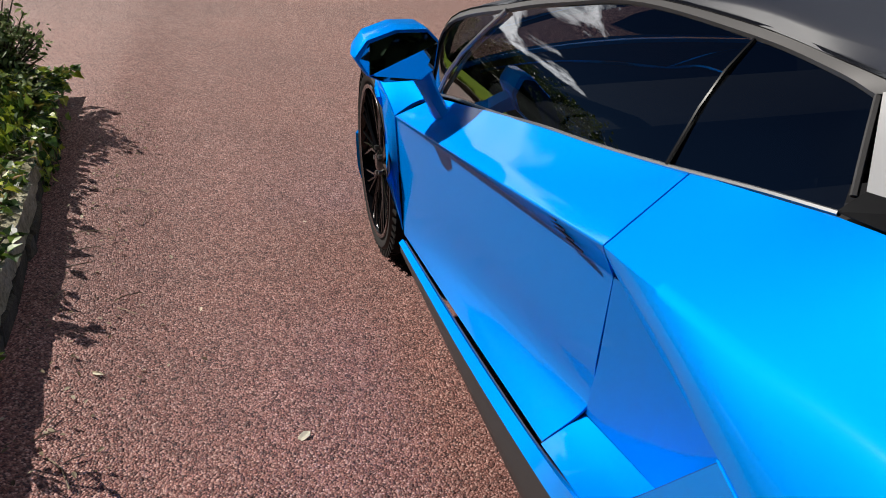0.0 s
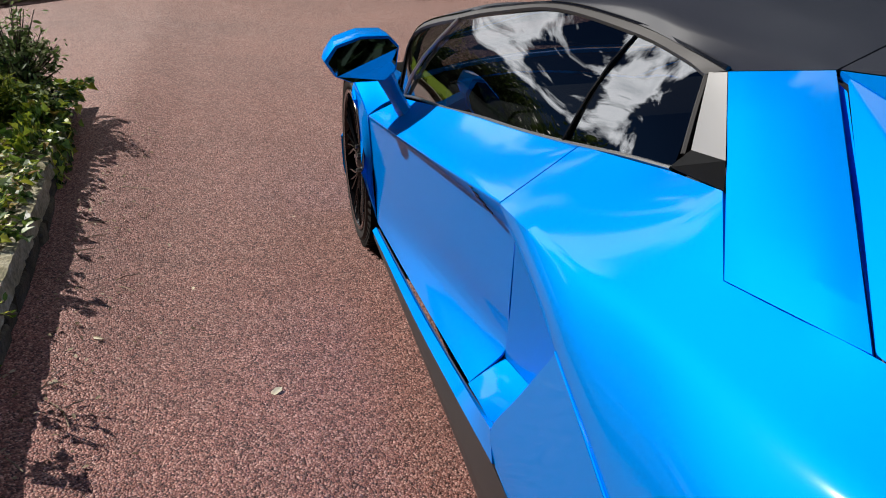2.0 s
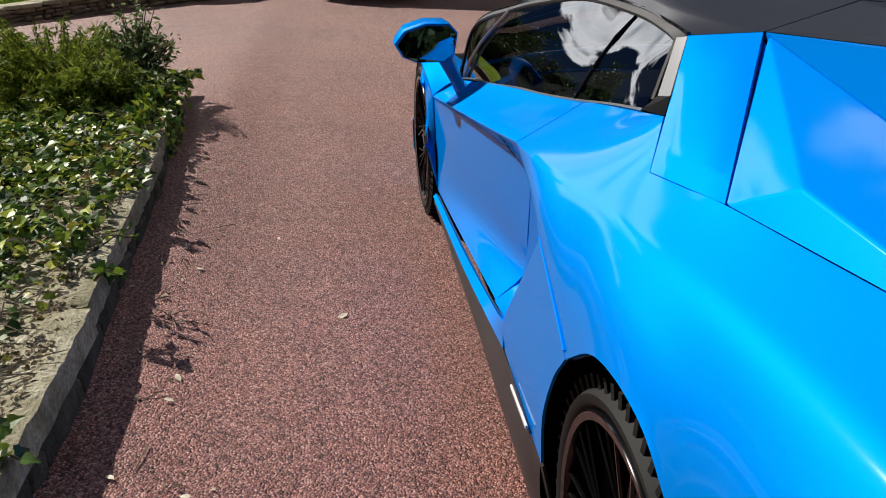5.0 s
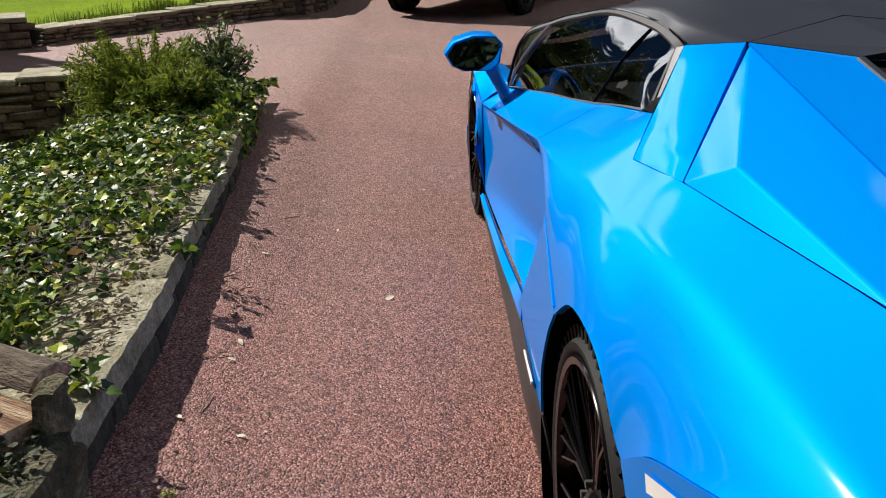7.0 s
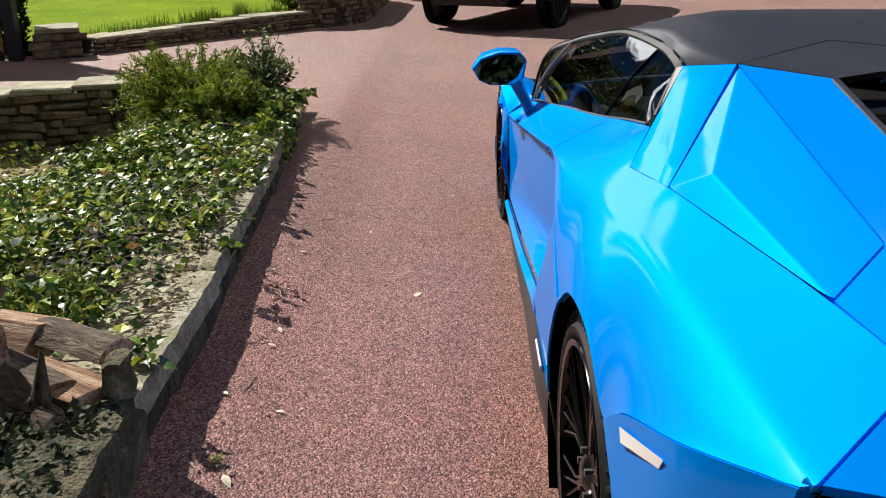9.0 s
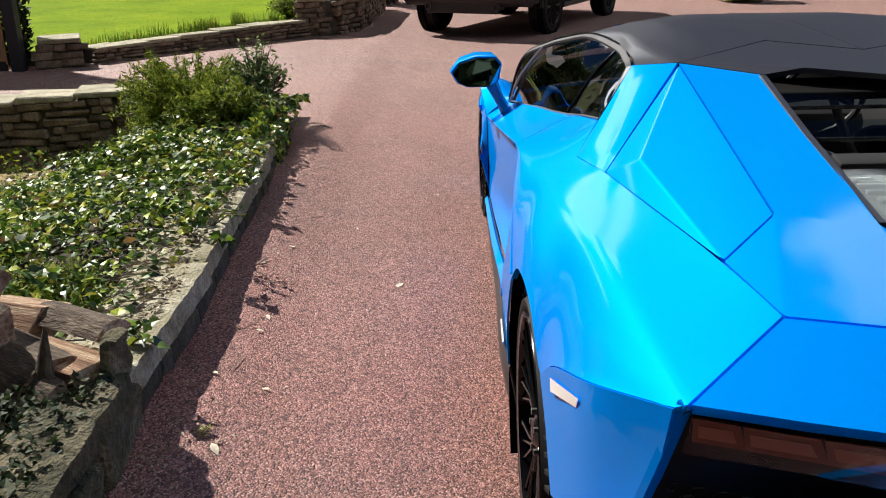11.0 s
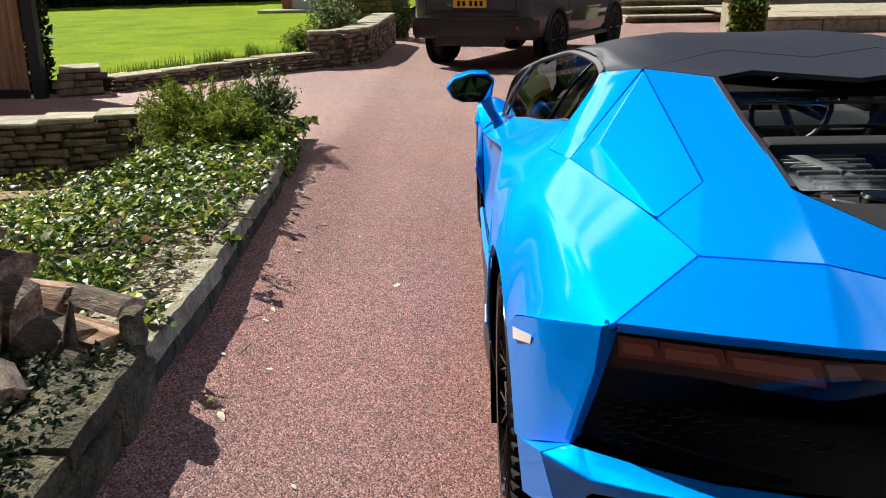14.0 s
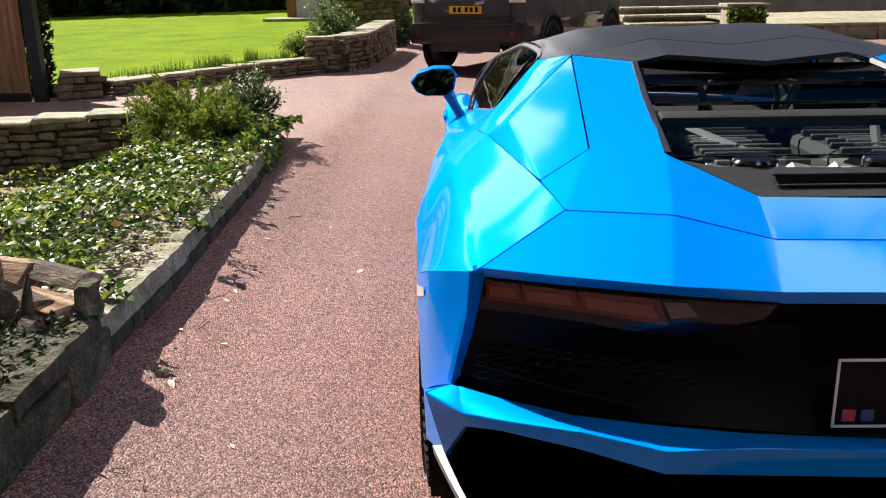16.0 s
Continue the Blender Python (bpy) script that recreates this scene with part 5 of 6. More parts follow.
# rear bumper
B0 = [NOTCH, (-0.875, -0.795, 0.616), (-0.80, -0.835, 0.610), (-0.672, -0.90, 0.607), (-0.535, -0.96, 0.618), (-0.392, -0.985, 0.616), (0, -1.015, 0.612)]
B1 = [(-0.942, -0.735, 0.572), (-0.867, -0.86, 0.588), (-0.80, -0.91, 0.602), (-0.672, -1.0, 0.628), (-0.535, -1.05, 0.617), (-0.392, -1.058, 0.628), (0, -1.068, 0.624)]
B2 = [(-0.905, -0.725, 0.425), (-0.862, -0.835, 0.548), (-0.80, -0.905, 0.576), (-0.672, -0.995, 0.590), (-0.535, -1.035, 0.566), (-0.392, -1.043, 0.568), (0, -1.053, 0.566)]
SIDE = [(-0.962, -0.425, 0.43), NOTCH, B1[0], B2[0], (-0.955, -0.50, 0.34)]
panel("rear_bumper", merged(
    patch([r + [mx(p) for p in r[-2::-1]] for r in (B0, B1, B2)], 48, 4, smooth_u=False)),
    car, both=False, label="blue angular rear bumper", bevel=0.004)
panel("bumper_corner", facets(SIDE, [(0, 1, 2), (0, 2, 3, 4)]), car, bevel=0, liner=False, gap=0.001, label="blue bumper corner behind the wheel")
diff = part("diffuser", patch([[(p[0] * 0.985, p[1] + 0.012, p[2] + 0.004) for p in B2 + [mx(p) for p in B2[-2::-1]]],
           [(x, -0.74 - 0.16 * (1 - abs(x)), 0.34) for x in (-0.88, -0.82, -0.74, -0.64, -0.5, -0.36, 0, 0.36, 0.5, 0.64, 0.74, 0.82, 0.88)],
           [(x, -0.78, 0.15) for x in (-0.86, -0.8, -0.72, -0.62, -0.5, -0.36, 0, 0.36, 0.5, 0.62, 0.72, 0.8, 0.86)]], 20, 6, smooth_u=False), VOID, car, "black diffuser")
for x in (-0.5, -0.25, 0.25, 0.5):
    part("fin", box(0.012, 0.30, 0.20, (x, -0.90, 0.24), 0.003), VOID, diff)
FIN = [(-0.932, -0.695, 0.432), (-0.912, -0.755, 0.424), (-0.868, -0.865, 0.404), (-0.80, -0.975, 0.380)]
pair("diffuser_fin", lambda: patch([[(p[0] + 0.002, p[1], p[2] - 0.018) for p in FIN], FIN, [(p[0] + 0.020 - 0.004 * i, p[1] - 0.004, p[2] + 0.003) for i, p in enumerate(FIN)], [(p[0] + 0.022 - 0.004 * i, p[1], p[2] - 0.014) for i, p in enumerate(FIN)]], 16, 3), SILVER, car, "silver-grey diffuser corner fin")
part("exhaust", merged(*[tube([(x, -0.95, 0.42), (x, -1.03, 0.42)], 0.05, 20) for x in (-0.08, 0.08)]), CHROME, car, "metal exhaust tips", smooth=True)
pair("side_reflector", lambda: patch([[(-0.973, -0.405, 0.682), (-0.948, -0.585, 0.738)], [(-0.973, -0.418, 0.660), (-0.949, -0.568, 0.712)]], 4, 3), REFLECTOR, car, "white side reflector", False)

# show plate
plate = part("plate_board", box(0.52, 0.008, 0.115, (0, -1.006, 0.700), 0.003), PLATE_BLACK, car, "black show plate with a white border", False)
part("plate_border", merged(*[box(w_, 0.003, h_, (x, -1.0115, z), 0.001) for w_, h_, x, z in ((0.53, 0.005, 0, 0.7585), (0.53, 0.005, 0, 0.6415), (0.005, 0.122, -0.2625, 0.70), (0.005, 0.122, 0.2625, 0.70))]), WHITE, plate, "white plate border")
part("badge_tile", box(0.022, 0.002, 0.022, (-0.238, -1.0112, 0.661), 0.002), material("magenta_tile", (0.45, 0.05, 0.12), 0.4), plate, "small magenta square badge")
part("badge_tile", box(0.022, 0.002, 0.022, (-0.208, -1.0112, 0.661), 0.002), material("navy_tile", (0.03, 0.06, 0.22), 0.4), plate, "small navy square badge")

inner = merged(*LINERS)
lt = mirror_x(inner.copy())
part("inner_shell", merged(inner, lt), LINER, car, "dark inner body shell")
part("underbody", box(1.7, 4.2, 0.06, (0, 1.3, 0.14), 0.02), DARK, car, "black underbody")


# ---- parked off-road car ----
def loft(sections):
    bm = bmesh.new()
    rings = [[bm.verts.new(p) for p in s] for s in sections]
    m = len(rings[0])
    for A, B in zip(rings, rings[1:]):
        for k in range(m):
            bm.faces.new((A[k], A[(k + 1) % m], B[(k + 1) % m], B[k]))
    bm.faces.new(rings[0][::-1])
    bm.faces.new(rings[-1])
    bmesh.ops.recalc_face_normals(bm, faces=bm.faces[:])
    return bm


def ring_at(y, w, z0, z1, r=0.12, tuck=0.04):
    return [(-w + tuck, y, z0), (w - tuck, y, z0), (w, y, z0 + r), (w, y, z1 - r), (w - r * 0.5, y, z1), (-w + r * 0.5, y, z1), (-w, y, z1 - r), (-w, y, z0 + r)]


suv = thing("parked_suv", "dark graphite large off-road car parked on the drive", "car", at=(-0.47, 11.76, -0.0), rz=-26)
part("body", loft([ring_at(-0.88, 0.86, 0.52, 1.10), ring_at(-0.80, 0.95, 0.48, 1.14), ring_at(0, 0.99, 0.40, 1.16), ring_at(1.5, 0.99, 0.38, 1.16), ring_at(2.9, 0.98, 0.40, 1.14), ring_at(3.5, 0.95, 0.42, 1.08), ring_at(3.85, 0.84, 0.45, 0.98)]), SUVPAINT, suv, "graphite body shell", smooth=True, sharp=50)
part("cabin", loft([ring_at(-0.80, 0.86, 1.10, 1.45, 0.1), ring_at(-0.62, 0.82, 1.12, 1.74, 0.1), ring_at(0.6, 0.80, 1.12, 1.79, 0.1), ring_at(1.6, 0.79, 1.12, 1.77, 0.1), ring_at(2.4, 0.86, 1.10, 1.22, 0.05)]), GLOSSBLACK, suv, "dark glass cabin", smooth=True, sharp=50)
part("roof", box(1.55, 2.2, 0.05, (0, 0.55, 1.79), 0.02), SUVPAINT, suv, "graphite roof", smooth=True)
part("rear_bumper", loft([ring_at(-0.99, 0.80, 0.50, 0.72, 0.06), ring_at(-0.94, 0.93, 0.44, 0.74, 0.06), ring_at(-0.70, 0.97, 0.42, 0.74, 0.06)]), PLASTIC, suv, "black rear bumper", smooth=True, sharp=50)
part("tow_panel", box(1.1, 0.05, 0.16, (0, -0.95, 0.42), 0.01), PLASTIC, suv)
for s in (-1, 1):
    part("exhaust", spun([(-1.0, 0.040), (-1.0, 0.050), (-0.80, 0.050), (-0.80, 0.040), (-1.0, 0.040)], 20, "X"), RAILTRIM, suv, "round exhaust tip", smooth=True).matrix_basis = pose(s * 0.52, 0, 0.43, 0, 0, 90)
    part("reflector", box(0.20, 0.02, 0.05, (s * 0.82, -0.955, 0.60), 0.006, rot=(0, 0, s * 28)), RED, suv, "red bumper reflector")
    part("tail_light", box(0.26, 0.10, 0.20, (s * 0.80, -0.86, 1.17), 0.03, rot=(0, 0, s * 20)), RED, suv, "red tail light")
    part("door_seam", box(0.006, 0.012, 0.68, (s * 0.988, 0.45, 0.78)), DARK, suv)
    part("side_step", box(0.10, 2.0, 0.06, (s * 0.96, 1.45, 0.36), 0.01), PLASTIC, suv, "black side step")
    for y in (0.0, 2.92):
        part("arch_trim", tube([(s * 0.985, y + 0.46 * math.cos(a), 0.39 + 0.46 * math.sin(a)) for a in [k * math.pi / 16 for k in range(17)]], 0.03, 6), PLASTIC, suv, "black wheel arch trim", smooth=True)
        part("arch_void", tube([(s * 0.90, y, 0.40), (s * 0.993, y, 0.40)], 0.44, 28), DARK, suv)
        w = new("wheel")
        w.parent = suv
        w.matrix_basis = pose(s * 1.0, y, 0.39, 0, 0, 0 if s < 0 else 180)
        part("tyre", spun([(0.03, 0.27), (0.0, 0.29), (0.0, 0.35), (0.03, 0.385), (0.22, 0.385), (0.26, 0.35), (0.26, 0.28)], 48), RUBBER, w, smooth=True)
        part("rim", merged(spun([(0.02, 0.27), (0.0, 0.275), (0.02, 0.25), (0.16, 0.24)], 40), *[tube([(0.03, 0.03 * math.cos(a), 0.03 * math.sin(a)), (0.015, 0.26 * math.cos(a), 0.26 * math.sin(a))], 0.02, 6) for a in [k * math.tau / 10 for k in range(10)]]), material("dark_suv_rim", (0.05, 0.05, 0.052), 0.3, 0.8), w, smooth=True)
rp = part("number_plate", box(0.52, 0.015, 0.11, (0, -0.935, 0.93), 0.003), PLATE_YELLOW, suv, "yellow rear number plate with dark bars")
for k in range(5):
    part("plate_bar", box(0.045, 0.004, 0.07, (-0.17 + 0.08 * k + (0.03 if k > 1 else 0), -0.9445, 0.93)), PLATE_BLACK, rp)
part("tailgate_strip", box(1.5, 0.02, 0.05, (0, -0.925, 0.80), 0.005), PLASTIC, suv)
part("bumper_lip", box(1.62, 0.03, 0.018, (0, -0.975, 0.735), 0.006), RAILTRIM, suv, "pale lip along the bumper")
for s in (-1, 1):
    part("tailgate_seam", box(0.006, 0.008, 0.34, (s * 0.70, -0.915, 0.92)), DARK, suv)
    part("reverse_light", box(0.24, 0.05, 0.05, (s * 0.80, -0.90, 1.05), 0.01, rot=(0, 0, s * 14)), REFLECTOR, suv, "clear reversing light")


# ---- plants ----
def leaf_mesh(name, places, shape, mat, fold=0.25):
    """Many leaves in one mesh. places: (position, normal, spin, size); shape: outline of a half leaf from stalk to tip."""
    V, F = [], []
    k = len(shape)
    for p, nrm, spin, size in places:
        nrm = Vector(nrm).normalized()
        a = nrm.orthogonal().normalized()
        a.rotate(Matrix.Rotation(spin, 3, nrm))
        b = nrm.cross(a)
        i0 = len(V)
        p = Vector(p)
        for u, w in shape:
            V.append(p + size * (u * a) - nrm * size * 0.18 * u * u)
        for u, w in shape[1:-1]:
            V.append(p + size * (u * a + w * b) + nrm * size * (fold * w - 0.18 * u * u))
        for u, w in shape[1:-1]:
            V.append(p + size * (u * a - w * b) + nrm * size * (fold * w - 0.18 * u * u))
        mid = [i0 + q for q in range(k)]
        L = [mid[0]] + [i0 + k + q for q in range(k - 2)] + [mid[-1]]
        R = [mid[0]] + [i0 + k + (k - 2) + q for q in range(k - 2)] + [mid[-1]]
        for q in range(k - 1):
            if q == 0:
                F.append((mid[0], mid[1], L[1]))
                F.append((mid[0], R[1], mid[1]))
            elif q == k - 2:
                F.append((mid[q], mid[q + 1], L[q]))
                F.append((mid[q], R[q], mid[q + 1]))
            else:
                F.append((mid[q], mid[q + 1], L[q + 1], L[q]))
                F.append((mid[q], R[q], R[q + 1], mid[q + 1]))
    me = bpy.data.meshes.new(name)
    me.from_pydata(V, [], F)
    me.materials.append(mat)
    return me


IVYSHAPE = [(0, 0), (0.15, 0.42), (0.45, 0.36), (0.55, 0.22), (1.0, 0)]
OVAL = [(0, 0), (0.3, 0.22), (0.65, 0.2), (1.0, 0)]
NEEDLE = [(0, 0), (0.4, 0.13), (1.0, 0)]
rnd = random.Random(21)


def up_normal(tilt):
    return Vector((rnd.gauss(0, tilt), rnd.gauss(0, tilt), 1.0)).normalized()


def kerb_x(y):
    """The outer arris of the kerb."""
    return float(np.interp(y, [0.95, 1.65, 2.7, 3.3, 3.8, 4.25, 4.65], [-2.045, -2.08, -2.12, -2.165, -2.195, -2.285, -2.555]))


# ivy over the bed
pl = []
while len(pl) < 25000:
    x, y = rnd.uniform(-4.9, -2.16), rnd.uniform(0.55, 4.55)
    edge_d = kerb_x(y) - 0.215 - x
    dens = 0.75 + 0.8 * noise.noise(Vector((x * 1.3, y * 1.3, 5)))
    if edge_d < 0.22:
        dens *= 0.25 + 0.9 * max(0, edge_d / 0.22) + (0.35 if y > 3.2 else 0.25 if y > 1.4 else 0)
    if y < 0.8 and x > -2.6:
        dens *= 0.4
    if x < -3.35 and y > 3.55 + 0.1 * (x + 3.6):
        dens *= 0.12
    if rnd.random() > dens:
        continue
    mound = 0.06 + 0.15 * max(0, noise.noise(Vector((x * 2.2, y * 2.2, 9)))) + 0.05 * min(1, max(0, edge_d) / 0.5)
    z = bed_z(x, y) + 0.02 + rnd.random() ** 0.7 * mound
    if edge_d < 0.07:
        z = max(z, 0.315 + rnd.random() * 0.03)
    pl.append(((x, y, z), up_normal(0.60), rnd.uniform(0, math.tau), 0.020 + 0.042 * rnd.random() ** 1.4))
tagged(link("ivy_ground_cover", leaf_mesh("ivy_ground_cover", pl, IVYSHAPE, IVY), None), "dense green ivy with yellow-green patches covering the bed", "ivy", kind="stuff")

# ivy hanging over the far end of the kerb
pl = []
for _ in range(1700):
    y = rnd.uniform(3.2, 4.5)
    x = kerb_x(y) + rnd.gauss(-0.01, 0.025)
    z = rnd.uniform(0.13, 0.42)
    pl.append(((x - 0.10 * (z > 0.32), y, z), Vector((1, rnd.gauss(0, 0.5), rnd.gauss(0.3, 0.5))), rnd.uniform(0, math.tau), rnd.uniform(0.025, 0.055)))
tagged(link("trailing_ivy", leaf_mesh("trailing_ivy", pl, IVYSHAPE, IVY), None), "ivy trailing over the end of the stone kerb", "ivy", kind="stuff")

# leaf litter on the coping and the drive edge
pl = []
for _ in range(8000):
    y = rnd.uniform(0.35, 4.4)
    x = kerb_x(y) - 0.05 - abs(rnd.gauss(0, 0.11))
    pl.append(((x, y, 0.312 + rnd.random() * 0.012), up_normal(0.4), rnd.uniform(0, math.tau), rnd.uniform(0.008, 0.028)))
for _ in range(420):
    x, y = -2.05 + abs(rnd.gauss(0, 0.16)), rnd.uniform(-1.6, 5.0)
    pl.append(((x, y, ground_z(x, y) + 0.008), up_normal(0.25), rnd.uniform(0, math.tau), rnd.uniform(0.008, 0.026)))
tagged(link("leaf_litter", leaf_mesh("leaf_litter", pl, OVAL, DRYLEAF), None), "dry brown leaf litter along the kerb", "leaves", kind="stuff")


def fallen_leaf(x, y, size, spin, label):
    me = leaf_mesh("fallen_leaf", [((0, 0, 0.004), (0.1, -0.1, 1), spin, size)], OVAL, PALELEAF, 0.15)
    ob = link("fallen_leaf", me, None)
    ob.location = (x, y, ground_z(x, y) + 0.004)
    tagged(ob, label, "leaf", group="fallen leaves on the drive")


for x, y, s in ((-1.348, 1.625, 0.05), (-1.846, 1.891, 0.035), (-1.837, 1.156, 0.035), (-1.85, 1.02, 0.03), (-1.73, 0.63, 0.03), (-1.9, 0.66, 0.03), (-1.83, 0.28, 0.05), (-1.55, -0.05, 0.025), (-1.6, 2.3, 0.02), (-1.2, 3.0, 0.02)):
    fallen_leaf(x, y, s, rnd.uniform(0, 6), "small dry pale leaf lying on the drive")


def sprig(at, tips, leaf, mat, label, name, size=0.045, r=0.003):
    e = thing(name, label, "plant", at=at)
    stems, pl_ = [], []
    for t in tips:
        pts = [Vector((0, 0, 0)), Vector(t) * 0.5 + Vector((0, 0, 0.03)), Vector(t)]
        stems.append(tube(pts, r, 5))
        for i in range(9):
            s = 0.3 + 0.7 * i / 8
            pl_.append((catmull(pts, s), Vector((rnd.gauss(0, 0.6), rnd.gauss(0, 0.6), 1)), rnd.uniform(0, math.tau), size * rnd.uniform(0.7, 1.2)))
    part("stem", merged(*stems), BARK, e, smooth=True)
    link("leaves", leaf_mesh("leaves", pl_, leaf, mat), None, e)


sprig((-2.15, 1.64, 0.31), [(0.16, 0.0, 0.05), (0.13, -0.05, 0.08), (0.12, 0.06, 0.06)], OVAL, GRASSBLADE, "yellow-green sprig leaning over the kerb", "leaf_sprig", 0.03)
sprig((-2.10, 1.42, 0.30), [(0.10, -0.03, 0.03), (0.08, 0.05, 0.02)], IVYSHAPE, IVY, "ivy sprig leaning over the kerb", "leaf_sprig")
sprig((-2.12, 0.52, 0.31), [(0.10, -0.03, 0.02), (0.06, 0.06, 0.05)], IVYSHAPE, IVY, "ivy sprig on the kerb corner", "leaf_sprig")
sprig((-2.16, 2.3, 0.31), [(0.10, 0.03, 0.05), (0.08, -0.06, 0.03)], IVYSHAPE, IVY, "ivy sprig leaning over the kerb", "leaf_sprig")


# spreading juniper
def juniper(at, spread, height, n, label):
    e = thing("juniper_bush", label, "bush", at=at)
    stems, pl_ = [], []
    for i in range(n):
        a = rnd.uniform(0, math.tau)
        el = rnd.uniform(0.1, 1.2)
        L = rnd.uniform(0.6, 1.0)
        d = Vector((math.cos(a) * math.cos(el) * spread, math.sin(a) * math.cos(el) * spread, math.sin(el) * height)) * L
        pts = [Vector((0, 0, 0)), d * 0.55 + Vector((0, 0, 0.10)), d + Vector((0, 0, 0.04))]
        stems.append(tube(pts, 0.004, 4, radii=[0.008, 0.004, 0.002], caps=False))
        tang = (pts[2] - pts[1]).normalized()
        for j in range(90):
            s = rnd.uniform(0.25, 1.02)
            p = catmull(pts, s)
            off = Vector((rnd.gauss(0, 1), rnd.gauss(0, 1), rnd.gauss(0, 1))).normalized()
            nrm = tang.cross(off)
            if nrm.length < 0.1:
                continue
            q = p + off * rnd.uniform(0, 0.035)
            pl_.append((q, nrm.normalized() + off * 0.3, rnd.uniform(0, math.tau), rnd.uniform(0.025, 0.055)))
    part("stem_frame", merged(*stems), BARK, e)
    link("foliage", leaf_mesh("foliage", pl_, NEEDLE, JUNIPER), None, e)


juniper((-2.92, 4.3, 0.10), 0.64, 0.62, 250, "spreading yellow-green juniper bush in the bed")
juniper((-2.62, 3.85, 0.22), 0.42, 0.34, 90, "low yellow-green juniper bush in the bed")


def shrub(at, r, h, n, label, mat=SHRUBLEAF, size=0.04, per=26):
    e = thing("leafy_shrub", label, "shrub", at=at)
    stems, pl_ = [], []
    for i in range(n):
        a = rnd.uniform(0, math.tau)
        rr = r * math.sqrt(rnd.random())
        hh = h * rnd.uniform(0.5, 1.0) * (1 - 0.45 * (rr / r) ** 2)
        t = Vector((rr * math.cos(a), rr * math.sin(a), hh))
        pts = [Vector((0, 0, 0)), Vector((t.x * 0.4, t.y * 0.4, t.z * 0.6)), t]
        stems.append(tube(pts, 0.004, 4, radii=[0.008, 0.005, 0.002], caps=False))
        for j in range(per):
            s = rnd.uniform(0.3, 1.0)
            p = catmull(pts, s) + Vector((rnd.gauss(0, 0.025), rnd.gauss(0, 0.025), rnd.gauss(0, 0.02)))
            pl_.append((p, Vector((rnd.gauss(0, 0.7), rnd.gauss(0, 0.7), 0.8)), rnd.uniform(0, math.tau), size * rnd.uniform(0.6, 1.2)))
    part("stem_frame", merged(*stems), BARK, e)
    link("foliage", leaf_mesh("foliage", pl_, OVAL, mat), None, e)


shrub((-2.46, 4.3, 0.26), 0.27, 0.56, 80, "upright glossy-leaved shrub at the end of the bed")
shrub((-2.40, 3.95, 0.29), 0.20, 0.20, 50, "low glossy-leaved shrub at the kerb")
shrub((-2.62, 0.95, 0.26), 0.34, 0.13, 110, "low yellow-green plant at the near end of the bed", JUNIPER, 0.026)
shrub((-3.05, 1.5, 0.20), 0.30, 0.12, 80, "low yellow-green plant among the ivy", JUNIPER, 0.026)
shrub((-3.0, 3.6, 0.05), 0.35, 0.30, 60, "grey-green low shrub below the wall")
shrub((-3.05, 12.3, 0.26), 0.5, 0.95, 120, "round green shrub behind the curved wall", size=0.06)
shrub((-3.42, 11.6, 0.25), 0.36, 0.42, 60, "yellow-flowered plant behind the curved wall", JUNIPER, 0.05)
shrub((-2.12, 16.2, 0.03), 0.22, 1.0, 70, "green climber at the foot of the far pier", size=0.06)

# border along the lawn wall
pl = []
for _ in range(3000):
    s = rnd.random() ** 0.55
    p = lerp_pts([Vector((-5.3, 8.75, 0)), Vector((-4.85, 9.42, 0)), Vector((-4.3, 10.05, 0)), Vector((-3.78, 10.55, 0)), Vector((-3.4, 11.0, 0))], s)
    x, y = p.x - abs(rnd.gauss(0, 0.18)), p.y + rnd.gauss(0, 0.06)
    a = rnd.uniform(0, math.tau)
    tall = (0.35 + 0.75 * s) * rnd.uniform(0.05, 0.13) * (2.2 if noise.noise(Vector((x * 3.1, y * 3.1, 4))) > 0.12 else 0.8)
    pl.append(((x, y, 0.23), Vector((math.cos(a), math.sin(a), rnd.uniform(0, 0.5))), rnd.gauss(0, 0.3), tall))
V, F = [], []
for (p, nrm, spin, L) in pl:
    a = Vector((-nrm.y, nrm.x, 0)).normalized() * 0.006
    lean = Vector((nrm.x, nrm.y, 0)) * L * 0.35 * rnd.random()
    i0 = len(V)
    V += [Vector(p) - a, Vector(p) + a, Vector(p) + lean + Vector((0, 0, L))]
    F.append((i0, i0 + 1, i0 + 2))
me = bpy.data.meshes.new("border_grass")
me.from_pydata(V, [], F)
me.materials.append(GRASSBLADE)
tagged(link("border_grass", me, None), "upright green border plants along the lawn wall", "border plants", kind="stuff")


